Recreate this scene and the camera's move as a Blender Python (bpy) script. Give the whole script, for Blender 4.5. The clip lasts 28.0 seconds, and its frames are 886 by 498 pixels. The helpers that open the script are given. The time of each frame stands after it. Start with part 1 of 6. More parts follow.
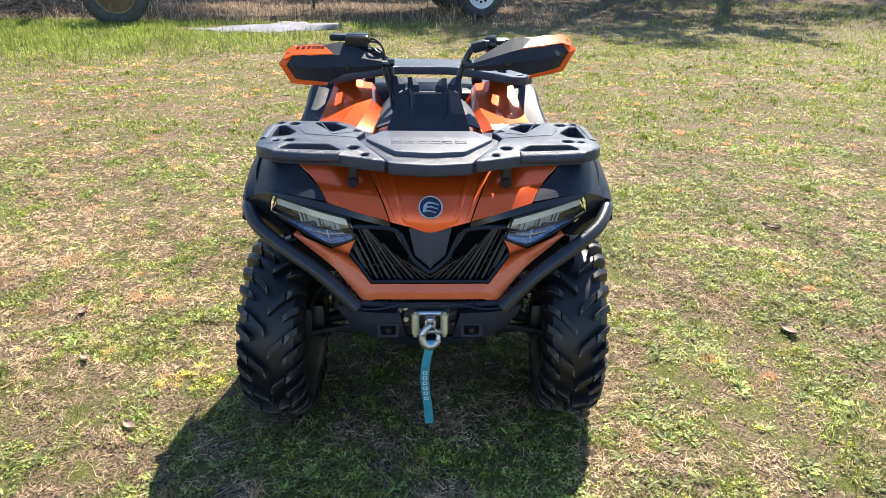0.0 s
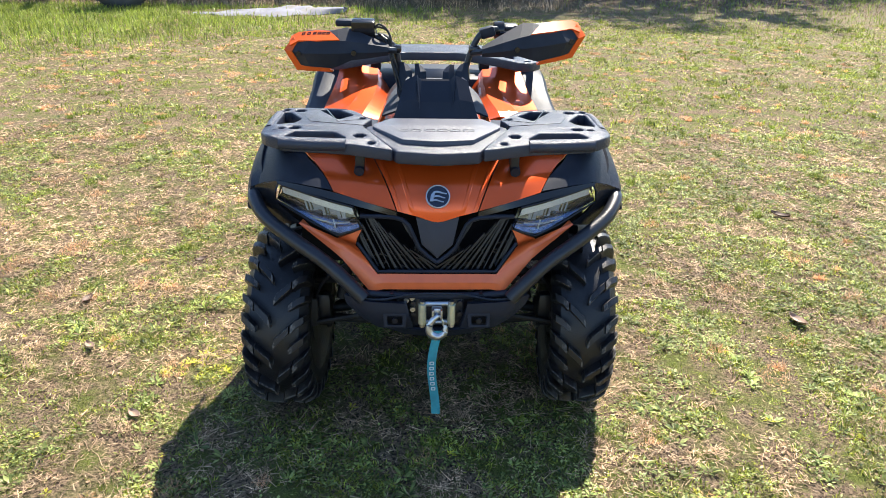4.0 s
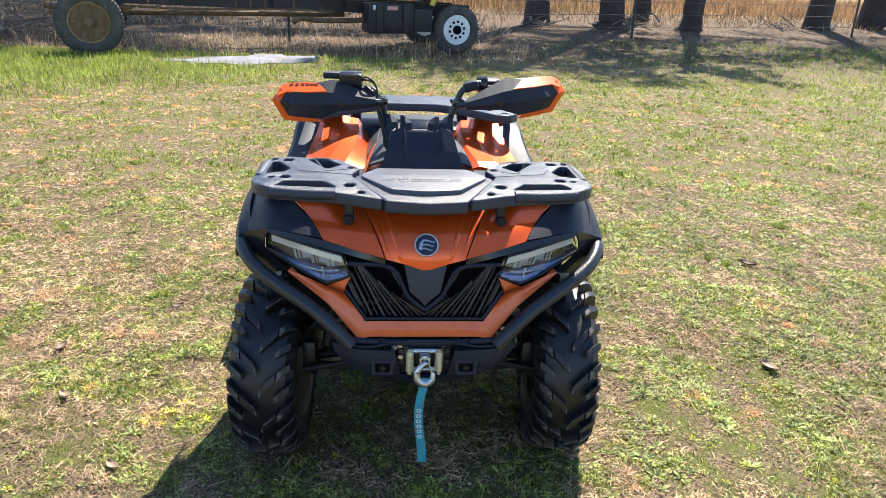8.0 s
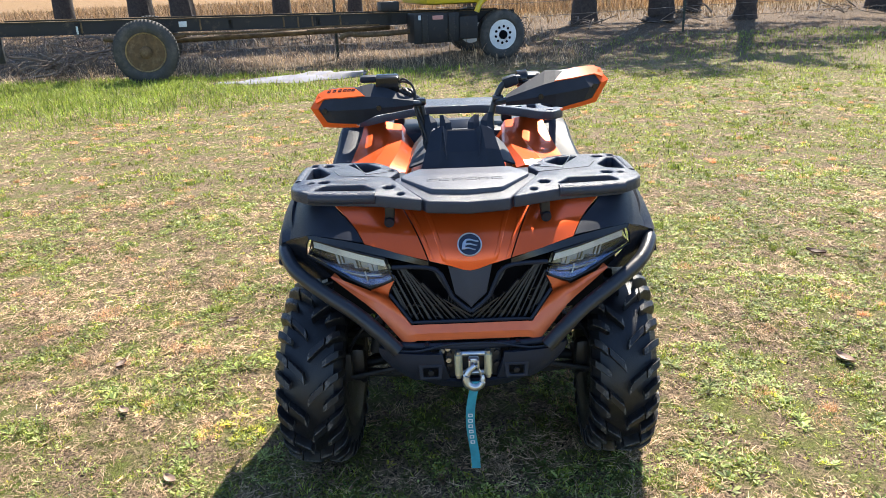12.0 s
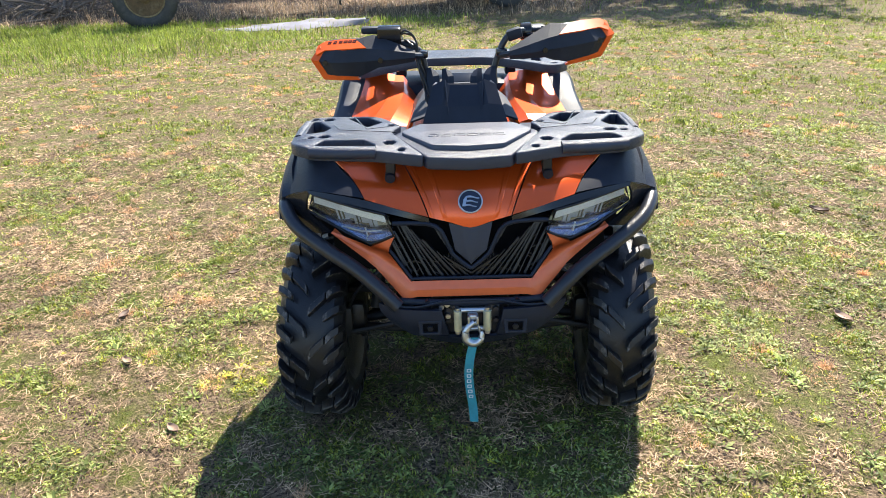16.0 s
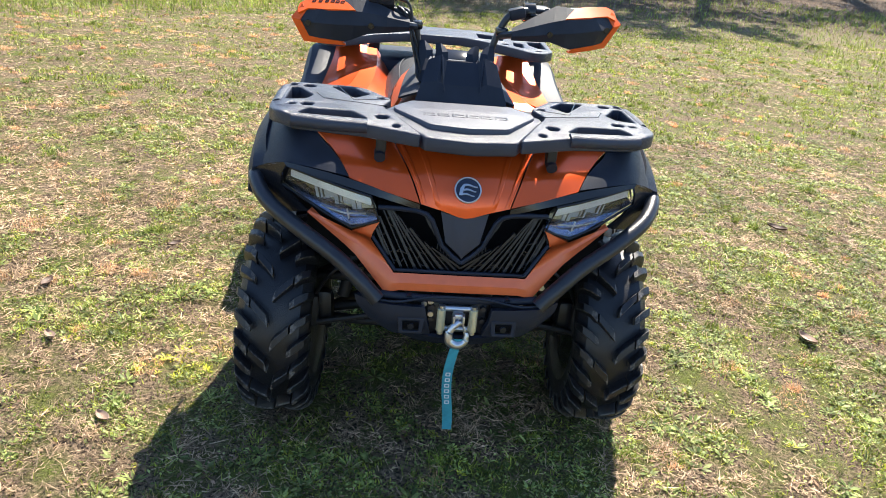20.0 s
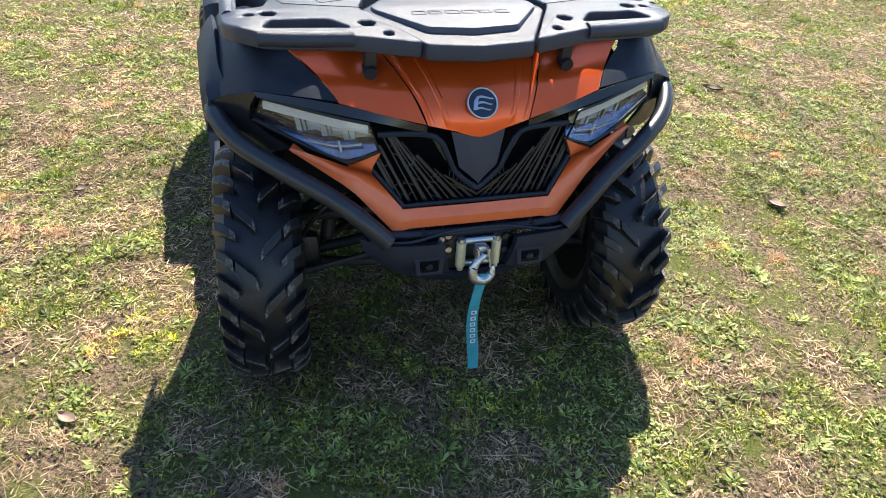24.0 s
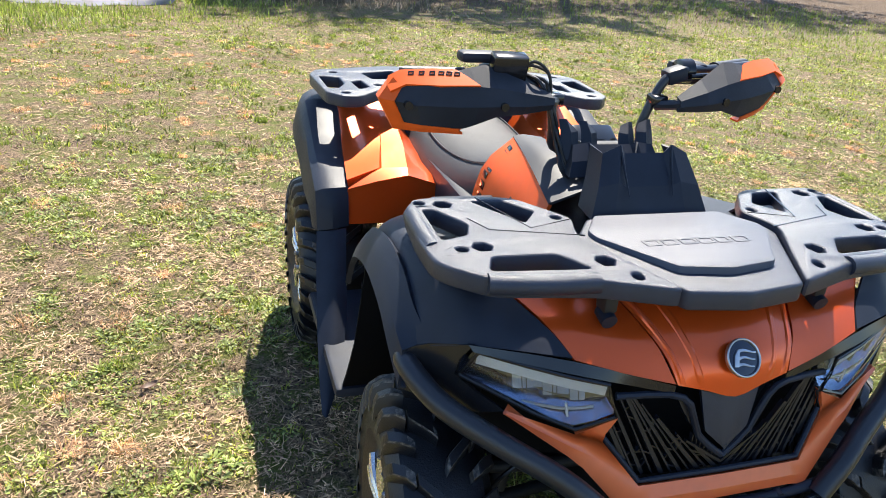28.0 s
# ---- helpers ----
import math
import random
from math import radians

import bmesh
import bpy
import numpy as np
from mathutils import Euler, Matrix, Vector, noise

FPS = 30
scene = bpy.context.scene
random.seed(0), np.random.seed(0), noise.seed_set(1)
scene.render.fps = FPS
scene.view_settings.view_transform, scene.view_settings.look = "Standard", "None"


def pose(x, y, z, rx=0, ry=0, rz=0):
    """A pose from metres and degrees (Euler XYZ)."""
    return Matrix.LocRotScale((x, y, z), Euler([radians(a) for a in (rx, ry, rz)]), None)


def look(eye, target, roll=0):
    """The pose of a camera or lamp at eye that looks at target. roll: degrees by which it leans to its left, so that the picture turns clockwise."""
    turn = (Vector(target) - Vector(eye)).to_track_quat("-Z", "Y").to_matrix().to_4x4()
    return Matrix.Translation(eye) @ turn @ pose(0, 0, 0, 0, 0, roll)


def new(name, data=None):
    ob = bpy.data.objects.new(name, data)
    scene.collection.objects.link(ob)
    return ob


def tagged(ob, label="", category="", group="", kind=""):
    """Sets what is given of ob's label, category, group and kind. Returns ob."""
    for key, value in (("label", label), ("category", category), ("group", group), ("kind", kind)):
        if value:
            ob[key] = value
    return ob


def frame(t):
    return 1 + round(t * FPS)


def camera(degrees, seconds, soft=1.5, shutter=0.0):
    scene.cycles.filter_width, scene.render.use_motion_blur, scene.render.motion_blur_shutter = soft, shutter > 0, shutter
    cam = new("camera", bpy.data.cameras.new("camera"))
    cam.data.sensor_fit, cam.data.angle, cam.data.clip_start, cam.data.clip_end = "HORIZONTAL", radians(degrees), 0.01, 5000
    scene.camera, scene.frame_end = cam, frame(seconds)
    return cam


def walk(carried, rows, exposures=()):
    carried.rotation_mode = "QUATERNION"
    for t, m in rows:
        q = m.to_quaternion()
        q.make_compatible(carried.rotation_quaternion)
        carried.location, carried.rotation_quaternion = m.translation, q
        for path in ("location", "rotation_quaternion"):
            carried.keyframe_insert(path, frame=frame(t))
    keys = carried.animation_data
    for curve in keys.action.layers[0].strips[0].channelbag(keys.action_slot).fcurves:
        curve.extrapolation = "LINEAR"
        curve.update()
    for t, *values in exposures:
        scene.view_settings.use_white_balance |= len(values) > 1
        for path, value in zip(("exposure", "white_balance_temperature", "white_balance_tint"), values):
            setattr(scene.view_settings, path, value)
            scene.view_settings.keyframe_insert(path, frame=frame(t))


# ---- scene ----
cam = camera(62.5, 28.0, soft=0.6)
PATH = [
    (0, (-0.044, -2.134, 1.477), (0.034, -0.302, 0.678), 1.0),
    (0.5, (-0.042, -2.13, 1.476), (0.035, -0.302, 0.667), 1.0),
    (1, (-0.041, -2.125, 1.471), (0.034, -0.304, 0.647), 0.8),
    (1.5, (-0.047, -2.123, 1.473), (0.025, -0.303, 0.645), 0.8),
    (2, (-0.046, -2.122, 1.472), (0.026, -0.304, 0.64), 0.9),
    (2.5, (-0.058, -2.116, 1.474), (0.011, -0.301, 0.638), 0.9),
    (4.5, (-0.05, -2.1, 1.479), (0.016, -0.284, 0.644), 1.1),
    (5, (-0.05, -2.091, 1.478), (0.018, -0.274, 0.647), 1.2),
    (5.5, (-0.042, -2.093, 1.481), (0.026, -0.266, 0.67), 1.0),
    (6, (-0.058, -2.08, 1.509), (0.019, -0.233, 0.746), 1.1),
    (6.5, (-0.107, -2.075, 1.504), (-0.016, -0.225, 0.75), 1.3),
    (7, (-0.152, -2.099, 1.514), (-0.045, -0.243, 0.777), 1.6),
    (7.5, (-0.165, -2.118, 1.51), (-0.04, -0.257, 0.787), 1.9),
    (8, (-0.116, -2.134, 1.495), (0.044, -0.273, 0.778), 2.3),
    (8.5, (-0.065, -2.137, 1.504), (0.103, -0.274, 0.796), 2.3),
    (9, (-0.095, -2.094, 1.477), (0.007, -0.227, 0.768), 1.9),
    (9.5, (-0.113, -2.059, 1.459), (-0.05, -0.192, 0.744), 3.3),
    (10, (-0.072, -2.067, 1.482), (-0.039, -0.196, 0.777), 1.7),
    (10.5, (-0.08, -2.075, 1.462), (-0.07, -0.202, 0.762), -0.0),
    (11, (-0.08, -2.083, 1.452), (-0.077, -0.209, 0.752), -0.8),
    (11.5, (-0.072, -2.094, 1.455), (-0.071, -0.219, 0.759), -1.8),
    (12, (-0.072, -2.094, 1.453), (-0.072, -0.218, 0.758), -2.2),
    (12.5, (-0.073, -2.092, 1.451), (-0.073, -0.217, 0.753), -2.2),
    (13, (-0.074, -2.076, 1.429), (-0.075, -0.238, 0.64), -2.0),
    (13.5, (-0.072, -2.085, 1.424), (-0.066, -0.277, 0.569), -1.8),
    (15.5, (-0.072, -2.072, 1.455), (-0.089, -0.264, 0.601), -2.2),
    (16, (-0.067, -2.085, 1.465), (-0.077, -0.26, 0.647), -1.7),
    (16.5, (-0.066, -2.082, 1.47), (-0.064, -0.246, 0.675), -1.1),
    (17, (-0.064, -2.087, 1.47), (-0.057, -0.242, 0.699), -0.8),
    (17.5, (-0.06, -2.077, 1.473), (-0.051, -0.225, 0.718), -0.5),
    (18, (-0.032, -2.099, 1.464), (-0.021, -0.243, 0.718), -0.2),
    (18.5, (-0.034, -2.077, 1.463), (-0.027, -0.22, 0.721), 0.7),
    (19, (-0.088, -2.071, 1.464), (-0.026, -0.215, 0.722), 3.0),
    (19.5, (-0.141, -2.033, 1.449), (0.018, -0.2, 0.665), 4.8),
    (20, (-0.229, -1.907, 1.395), (-0.031, -0.105, 0.551), 5.7),
    (20.5, (-0.328, -1.7, 1.373), (-0.09, 0.071, 0.476), 3.8),
    (21, (-0.457, -1.584, 1.383), (-0.116, 0.142, 0.432), 5.4),
    (21.5, (-0.582, -1.542, 1.378), (-0.133, 0.136, 0.388), 6.6),
    (22, (-0.553, -1.553, 1.337), (-0.053, 0.035, 0.23), 5.1),
    (22.5, (-0.509, -1.576, 1.345), (0.005, 0.007, 0.236), 4.4),
    (24.5, (-0.489, -1.589, 1.363), (0.008, -0.004, 0.249), 3.4),
    (25, (-0.493, -1.608, 1.36), (0.0, -0.01, 0.264), 2.8),
    (25.5, (-0.498, -1.588, 1.393), (-0.004, -0.004, 0.277), 3.6),
    (26, (-0.511, -1.577, 1.404), (-0.019, 0.015, 0.299), 3.8),
    (26.5, (-0.531, -1.551, 1.413), (-0.037, 0.05, 0.32), 4.3),
    (27, (-0.616, -1.496, 1.444), (-0.109, 0.152, 0.429), 5.5),
    (27.5, (-0.717, -1.378, 1.444), (-0.184, 0.327, 0.543), 6.7),
    (28, (-0.832, -1.079, 1.407), (-0.24, 0.644, 0.582), 5.2),
]
walk(cam, [(t, look(eye, target, roll)) for t, eye, target, roll in PATH])

# ---- light ----
SUN_WAY = Vector((0.31, 0.70, 1.0)).normalized()
SUN_UP = math.asin(SUN_WAY.z)
world = bpy.data.worlds.new("world")
scene.world = world
world.use_nodes = True
wn = world.node_tree.nodes
sky = wn.new("ShaderNodeTexSky")
sky.sky_type, sky.sun_disc = "NISHITA", False
sky.sun_elevation, sky.sun_rotation = SUN_UP, math.atan2(SUN_WAY.x, SUN_WAY.y)
sky.air_density, sky.dust_density, sky.ozone_density = 1.0, 0.25, 4.0
world.node_tree.links.new(sky.outputs[0], wn["Background"].inputs[0])
wn["Background"].inputs[1].default_value = 0.10
sun = new("sun", bpy.data.lights.new("sun", "SUN"))
sun.data.energy, sun.data.angle, sun.data.color = 5.0, radians(0.5), (1.0, 0.93, 0.81)
sun.matrix_world = look(SUN_WAY * 40, (0, 0, 0))
scene.view_settings.exposure = 1.56


# ---- materials ----
def shader(name, base, rough=0.5, metal=0.0, coat=0.0, spec=0.5, vary=0.15, scale=8.0, bump=0.0, bump_scale=200.0,
           dirt=None, dirt_scale=6.0, dirt_edge=(0.5, 0.7), island=0.0, obj=0.0, coat_rough=0.05):
    """A principled surface with a slow and a fine variation, optional dirt, and fine relief."""
    m = bpy.data.materials.new(name)
    m.use_nodes = True
    n, l = m.node_tree.nodes, m.node_tree.links
    p = n["Principled BSDF"]
    p.inputs["Roughness"].default_value, p.inputs["Metallic"].default_value = rough, metal
    p.inputs["Coat Weight"].default_value, p.inputs["Specular IOR Level"].default_value = coat, spec
    p.inputs["Coat Roughness"].default_value = coat_rough
    co = n.new("ShaderNodeTexCoord")
    ns = n.new("ShaderNodeTexNoise")
    ns.inputs["Scale"].default_value, ns.inputs["Detail"].default_value = scale, 6
    l.new(co.outputs["Object"], ns.inputs["Vector"])
    mix = n.new("ShaderNodeMix")
    mix.data_type = "RGBA"
    mix.inputs[6].default_value = (*[c * (1 - vary) for c in base], 1)
    mix.inputs[7].default_value = (*[min(1, c * (1 + vary)) for c in base], 1)
    ramp = n.new("ShaderNodeMapRange")
    ramp.inputs[1].default_value, ramp.inputs[2].default_value = 0.3, 0.7
    l.new(ns.outputs["Fac"], ramp.inputs[0])
    l.new(ramp.outputs[0], mix.inputs[0])
    out = mix.outputs[2]
    if dirt:
        dn = n.new("ShaderNodeTexNoise")
        dn.inputs["Scale"].default_value, dn.inputs["Detail"].default_value, dn.inputs["Roughness"].default_value = dirt_scale, 8, 0.7
        l.new(co.outputs["Object"], dn.inputs["Vector"])
        dr = n.new("ShaderNodeMapRange")
        dr.inputs[1].default_value, dr.inputs[2].default_value = dirt_edge
        l.new(dn.outputs["Fac"], dr.inputs[0])
        dm = n.new("ShaderNodeMix")
        dm.data_type = "RGBA"
        l.new(dr.outputs[0], dm.inputs[0])
        l.new(out, dm.inputs[6])
        dm.inputs[7].default_value = (*dirt, 1)
        out = dm.outputs[2]
    if island or obj:
        hs = n.new("ShaderNodeHueSaturation")
        rr = n.new("ShaderNodeMapRange")
        amount = island or obj
        rr.inputs[3].default_value, rr.inputs[4].default_value = 1 - amount, 1 + amount
        if island:
            l.new(n.new("ShaderNodeNewGeometry").outputs["Random Per Island"], rr.inputs[0])
        else:
            l.new(n.new("ShaderNodeObjectInfo").outputs["Random"], rr.inputs[0])
        l.new(rr.outputs[0], hs.inputs["Value"])
        l.new(out, hs.inputs["Color"])
        out = hs.outputs[0]
    l.new(out, p.inputs["Base Color"])
    rn = n.new("ShaderNodeMapRange")
    rn.inputs[3].default_value, rn.inputs[4].default_value = max(0.02, rough - 0.07), min(1, rough + 0.07)
    l.new(ns.outputs["Fac"], rn.inputs[0])
    l.new(rn.outputs[0], p.inputs["Roughness"])
    if bump:
        bn = n.new("ShaderNodeTexNoise")
        bn.inputs["Scale"].default_value, bn.inputs["Detail"].default_value = bump_scale, 3
        l.new(co.outputs["Object"], bn.inputs["Vector"])
        bp = n.new("ShaderNodeBump")
        bp.inputs["Strength"].default_value, bp.inputs["Distance"].default_value = bump, 0.002
        l.new(bn.outputs["Fac"], bp.inputs["Height"])
        l.new(bp.outputs["Normal"], p.inputs["Normal"])
    return m


def leafy(name, dark, light, through_light=0.35, rough=0.5):
    """Leaf or straw: colour by island, some of the light passes through."""
    m = bpy.data.materials.new(name)
    m.use_nodes = True
    n, l = m.node_tree.nodes, m.node_tree.links
    p = n["Principled BSDF"]
    ramp = n.new("ShaderNodeMix")
    ramp.data_type = "RGBA"
    ramp.inputs[6].default_value, ramp.inputs[7].default_value = (*dark, 1), (*light, 1)
    l.new(n.new("ShaderNodeNewGeometry").outputs["Random Per Island"], ramp.inputs[0])
    ns = n.new("ShaderNodeTexNoise")
    ns.inputs["Scale"].default_value = 1.3
    l.new(n.new("ShaderNodeTexCoord").outputs["Object"], ns.inputs["Vector"])
    hs = n.new("ShaderNodeHueSaturation")
    mr = n.new("ShaderNodeMapRange")
    mr.inputs[1].default_value, mr.inputs[2].default_value, mr.inputs[3].default_value, mr.inputs[4].default_value = 0.3, 0.7, 0.7, 1.3
    l.new(ns.outputs["Fac"], mr.inputs[0])
    fine = n.new("ShaderNodeTexNoise")
    fine.inputs["Scale"].default_value, fine.inputs["Detail"].default_value = 20, 3
    l.new(ns.inputs["Vector"].links[0].from_socket, fine.inputs["Vector"])
    mf = n.new("ShaderNodeMapRange")
    mf.inputs[1].default_value, mf.inputs[2].default_value, mf.inputs[3].default_value, mf.inputs[4].default_value = 0.34, 0.66, 0.55, 1.45
    l.new(fine.outputs["Fac"], mf.inputs[0])
    both_scales = n.new("ShaderNodeMath")
    both_scales.operation = "MULTIPLY"
    l.new(mr.outputs[0], both_scales.inputs[0])
    l.new(mf.outputs[0], both_scales.inputs[1])
    l.new(both_scales.outputs[0], hs.inputs["Value"])
    l.new(ramp.outputs[2], hs.inputs["Color"])
    l.new(hs.outputs[0], p.inputs["Base Color"])
    p.inputs["Roughness"].default_value = rough
    p.inputs["Specular IOR Level"].default_value = 0.35
    tr = n.new("ShaderNodeBsdfTranslucent")
    l.new(hs.outputs[0], tr.inputs["Color"])
    ms = n.new("ShaderNodeMixShader")
    ms.inputs[0].default_value = through_light
    l.new(p.outputs[0], ms.inputs[1])
    l.new(tr.outputs[0], ms.inputs[2])
    l.new(ms.outputs[0], n["Material Output"].inputs["Surface"])
    return m


ORANGE = shader("orange_paint", (0.76, 0.098, 0.012), 0.30, 0.55, 0.55, vary=0.04, scale=900, coat_rough=0.03)
ORANGE_SATIN = shader("orange_plastic", (0.66, 0.130, 0.040), 0.40, 0.1, 0.4, vary=0.05, scale=40, coat_rough=0.2)
BRIGHT_ORANGE = shader("bright_orange_plastic", (0.76, 0.105, 0.010), 0.45, 0.0, 0.0, spec=0.3, vary=0.05, scale=30)
# Blue in the BLACK and RACK bases stands for sky reflected on black plastic.
BLACK = shader("black_plastic", (0.014, 0.018, 0.030), 0.50, spec=0.27, vary=0.2, scale=14, bump=0.22, bump_scale=900)
GUARD = shader("guard_plastic", (0.026, 0.029, 0.038), 0.64, spec=0.20, vary=0.2, scale=14, bump=0.22, bump_scale=900)
RACK = shader("rack_plastic", (0.024, 0.030, 0.050), 0.34, vary=0.12, scale=10, bump=0.5, bump_scale=1000,
              dirt=(0.055, 0.054, 0.052), dirt_scale=14, dirt_edge=(0.62, 0.82))
LID = shader("lid_plastic", (0.064, 0.070, 0.094), 0.42, vary=0.10, scale=12, bump=0.6, bump_scale=700)
GLOSS = shader("gloss_black", (0.012, 0.012, 0.014), 0.16, vary=0.1, scale=20)
STEEL_BLACK = shader("black_powdercoat", (0.016, 0.018, 0.024), 0.31, vary=0.2, scale=20, bump=0.3, bump_scale=500)
DARK = shader("dark_metal", (0.016, 0.015, 0.015), 0.6, vary=0.4, scale=30, dirt=(0.05, 0.035, 0.022), dirt_scale=25, dirt_edge=(0.6, 0.8))
RUBBER = shader("tyre_rubber", (0.009, 0.009, 0.0115), 0.40, spec=0.5, vary=0.3, scale=20, bump=0.5, bump_scale=300,
                dirt=(0.06, 0.052, 0.045), dirt_scale=26, dirt_edge=(0.60, 0.80))
WORN = shader("worn_rubber", (0.020, 0.020, 0.021), 0.6, vary=0.3, scale=40, bump=0.6, bump_scale=250,
              dirt=(0.15, 0.135, 0.12), dirt_scale=90, dirt_edge=(0.44, 0.62))
# Near-black with shade put into its colour, for gaps, holes and recesses.
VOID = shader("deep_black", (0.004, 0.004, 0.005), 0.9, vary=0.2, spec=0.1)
BAR = shader("grille_plastic", (0.007, 0.008, 0.012), 0.38, vary=0.15, scale=30)
TRAY = shader("lamp_tray", (0.46, 0.52, 0.60), 0.18, 0.6, vary=0.1, scale=30)
CHROME = shader("zinc_steel", (0.50, 0.52, 0.55), 0.32, 0.95, vary=0.1, scale=60)
BRASSY = shader("roller_steel", (0.66, 0.62, 0.42), 0.42, 0.45, vary=0.12, scale=60)
ALLOY = shader("machined_alloy", (0.62, 0.62, 0.62), 0.26, 0.95, vary=0.06, scale=90)
# Blue put into this base stands for sky mirrored in the tray.
BOWL = shader("sky_tint_bowl", (0.26, 0.33, 0.48), 0.14, 0.9, vary=0.25, scale=35)
BLUE = shader("badge_blue", (0.004, 0.008, 0.024), 0.2, 0.2, 0.8, vary=0.05)
STRAP = shader("strap_webbing", (0.035, 0.27, 0.33), 0.75, vary=0.15, scale=60, bump=0.6, bump_scale=700)
PALE = shader("pale_print", (0.62, 0.66, 0.66), 0.6, vary=0.1, scale=80)
SEAT = shader("seat_vinyl", (0.036, 0.037, 0.042), 0.52, spec=0.32, vary=0.15, scale=25, bump=0.6, bump_scale=600)
SILVER = shader("silver_plastic", (0.042, 0.044, 0.052), 0.60, 0.0, spec=0.28, vary=0.06, scale=30)
REFLECTOR = shader("reflector", (0.13, 0.125, 0.095), 0.22, 0.6, vary=0.08, scale=30)
STRIP = shader("light_guide", (0.50, 0.50, 0.49), 0.25, 0.0, 0.5, vary=0.05, scale=30)
SCREEN = shader("screen_glass", (0.010, 0.011, 0.013), 0.08, vary=0.1)
ROAD_LABEL = shader("warning_label", (0.70, 0.42, 0.05), 0.5, vary=0.1)


def glass_material(name, tint, rough=0.02):
    m = bpy.data.materials.new(name)
    m.use_nodes = True
    p = m.node_tree.nodes["Principled BSDF"]
    p.inputs["Base Color"].default_value = (*tint, 1)
    p.inputs["Transmission Weight"].default_value, p.inputs["Roughness"].default_value = 1.0, rough
    p.inputs["IOR"].default_value = 1.45
    return m


LENS = glass_material("clear_lens", (0.93, 0.95, 0.97))


# ---- mesh tools ----
def finish(bm, angle=38):
    bmesh.ops.remove_doubles(bm, verts=bm.verts, dist=1e-5)
    bmesh.ops.recalc_face_normals(bm, faces=bm.faces)
    limit = radians(angle)
    for f in bm.faces:
        f.smooth = True
    for e in bm.edges:
        if len(e.link_faces) == 2 and e.calc_face_angle(0) > limit:
            e.smooth = False
    return bm


def link(name, mesh, material, parent, label=""):
    ob = new(name, mesh)
    if not mesh.materials:
        mesh.materials.append(material)
    if parent is not None:
        ob.parent = parent
        ob.matrix_parent_inverse = parent.matrix_world.inverted()
    if label:
        tagged(ob, label)
    return ob


def part(name, bm, material, parent, label="", angle=38):
    finish(bm, angle)
    mesh = bpy.data.meshes.new(name)
    bm.to_mesh(mesh)
    bm.free()
    return link(name, mesh, material, parent, label)


def thing(name, x, y, z, label, category, group="", kind=""):
    ob = new(name)
    ob.empty_display_size = 0.1
    ob.matrix_world = Matrix.Translation((x, y, z))
    bpy.context.view_layer.update()
    return tagged(ob, label, category, group, kind)


def flip(pts, s):
    return [(s * p[0], *p[1:]) for p in pts]


def upsample(a, k, axis):
    """Catmull-Rom points between the given rows."""
    a = np.moveaxis(np.asarray(a, float), axis, 0)
    n = len(a)
    if n < 2 or k < 2:
        return np.moveaxis(a, 0, axis)
    pad = np.concatenate([[2 * a[0] - a[1]], a, [2 * a[-1] - a[-2]]])
    out = []
    for i in range(n - 1):
        p0, p1, p2, p3 = pad[i:i + 4]
        for t in np.arange(k) / k:
            out.append(0.5 * (2 * p1 + (p2 - p0) * t + (2 * p0 - 5 * p1 + 4 * p2 - p3) * t**2 + (3 * p1 - p0 - 3 * p2 + p3) * t**3))
    out.append(a[-1])
    return np.moveaxis(np.array(out), 0, axis)


def skin(grid, thick=0.004, ku=1, kv=1, bm=None, toward=None):
    """A sheet over a grid of points, given a thickness; toward: a point that the back lies towards."""
    g = upsample(upsample(grid, ku, 0), kv, 1)
    du, dv = np.gradient(g, axis=0), np.gradient(g, axis=1)
    nrm = np.cross(du, dv)
    nrm /= np.linalg.norm(nrm, axis=2, keepdims=True) + 1e-9
    if toward is not None and ((np.asarray(toward) - g) * nrm).sum() < 0:
        nrm = -nrm
    h = g + nrm * thick
    bm = bm or bmesh.new()
    a = [[bm.verts.new(p) for p in row] for row in g]
    b = [[bm.verts.new(p) for p in row] for row in h]
    nu, nv = g.shape[:2]
    for i in range(nu - 1):
        for j in range(nv - 1):
            bm.faces.new((a[i][j], a[i + 1][j], a[i + 1][j + 1], a[i][j + 1]))
            bm.faces.new((b[i][j], b[i][j + 1], b[i + 1][j + 1], b[i + 1][j]))
    for i in range(nu - 1):
        for j in (0, nv - 1):
            bm.faces.new((a[i][j], b[i][j], b[i + 1][j], a[i + 1][j]))
    for j in range(nv - 1):
        for i in (0, nu - 1):
            bm.faces.new((a[i][j], a[i][j + 1], b[i][j + 1], b[i][j]))
    return bm


def tube(pts, r, seg=12, k=6, bm=None, flat=1.0):
    """A round bar along points; r is one radius or one for each point."""
    p = upsample(pts, k, 0)
    rr = upsample(np.array([[v] for v in (r if hasattr(r, "__len__") else [r] * len(pts))]), k, 0)[:, 0]
    bm = bm or bmesh.new()
    tang = np.gradient(p, axis=0)
    up = Vector((0.13, 0.21, 0.97)).normalized()
    rings = []
    for c, t, q in zip(p, tang, rr):
        t = Vector(t).normalized()
        s = t.cross(up)
        if s.length < 0.2:
            s = t.cross(Vector((1, 0, 0)))
        s.normalize()
        u = s.cross(t).normalized()
        rings.append([bm.verts.new(Vector(c) + float(q) * (math.cos(a) * s + flat * math.sin(a) * u)) for a in np.linspace(0, 2 * math.pi, seg, endpoint=False)])
    for a, b in zip(rings, rings[1:]):
        for i in range(seg):
            bm.faces.new((a[i], a[(i + 1) % seg], b[(i + 1) % seg], b[i]))
    bm.faces.new(rings[0][::-1])
    bm.faces.new(rings[-1])
    return bm


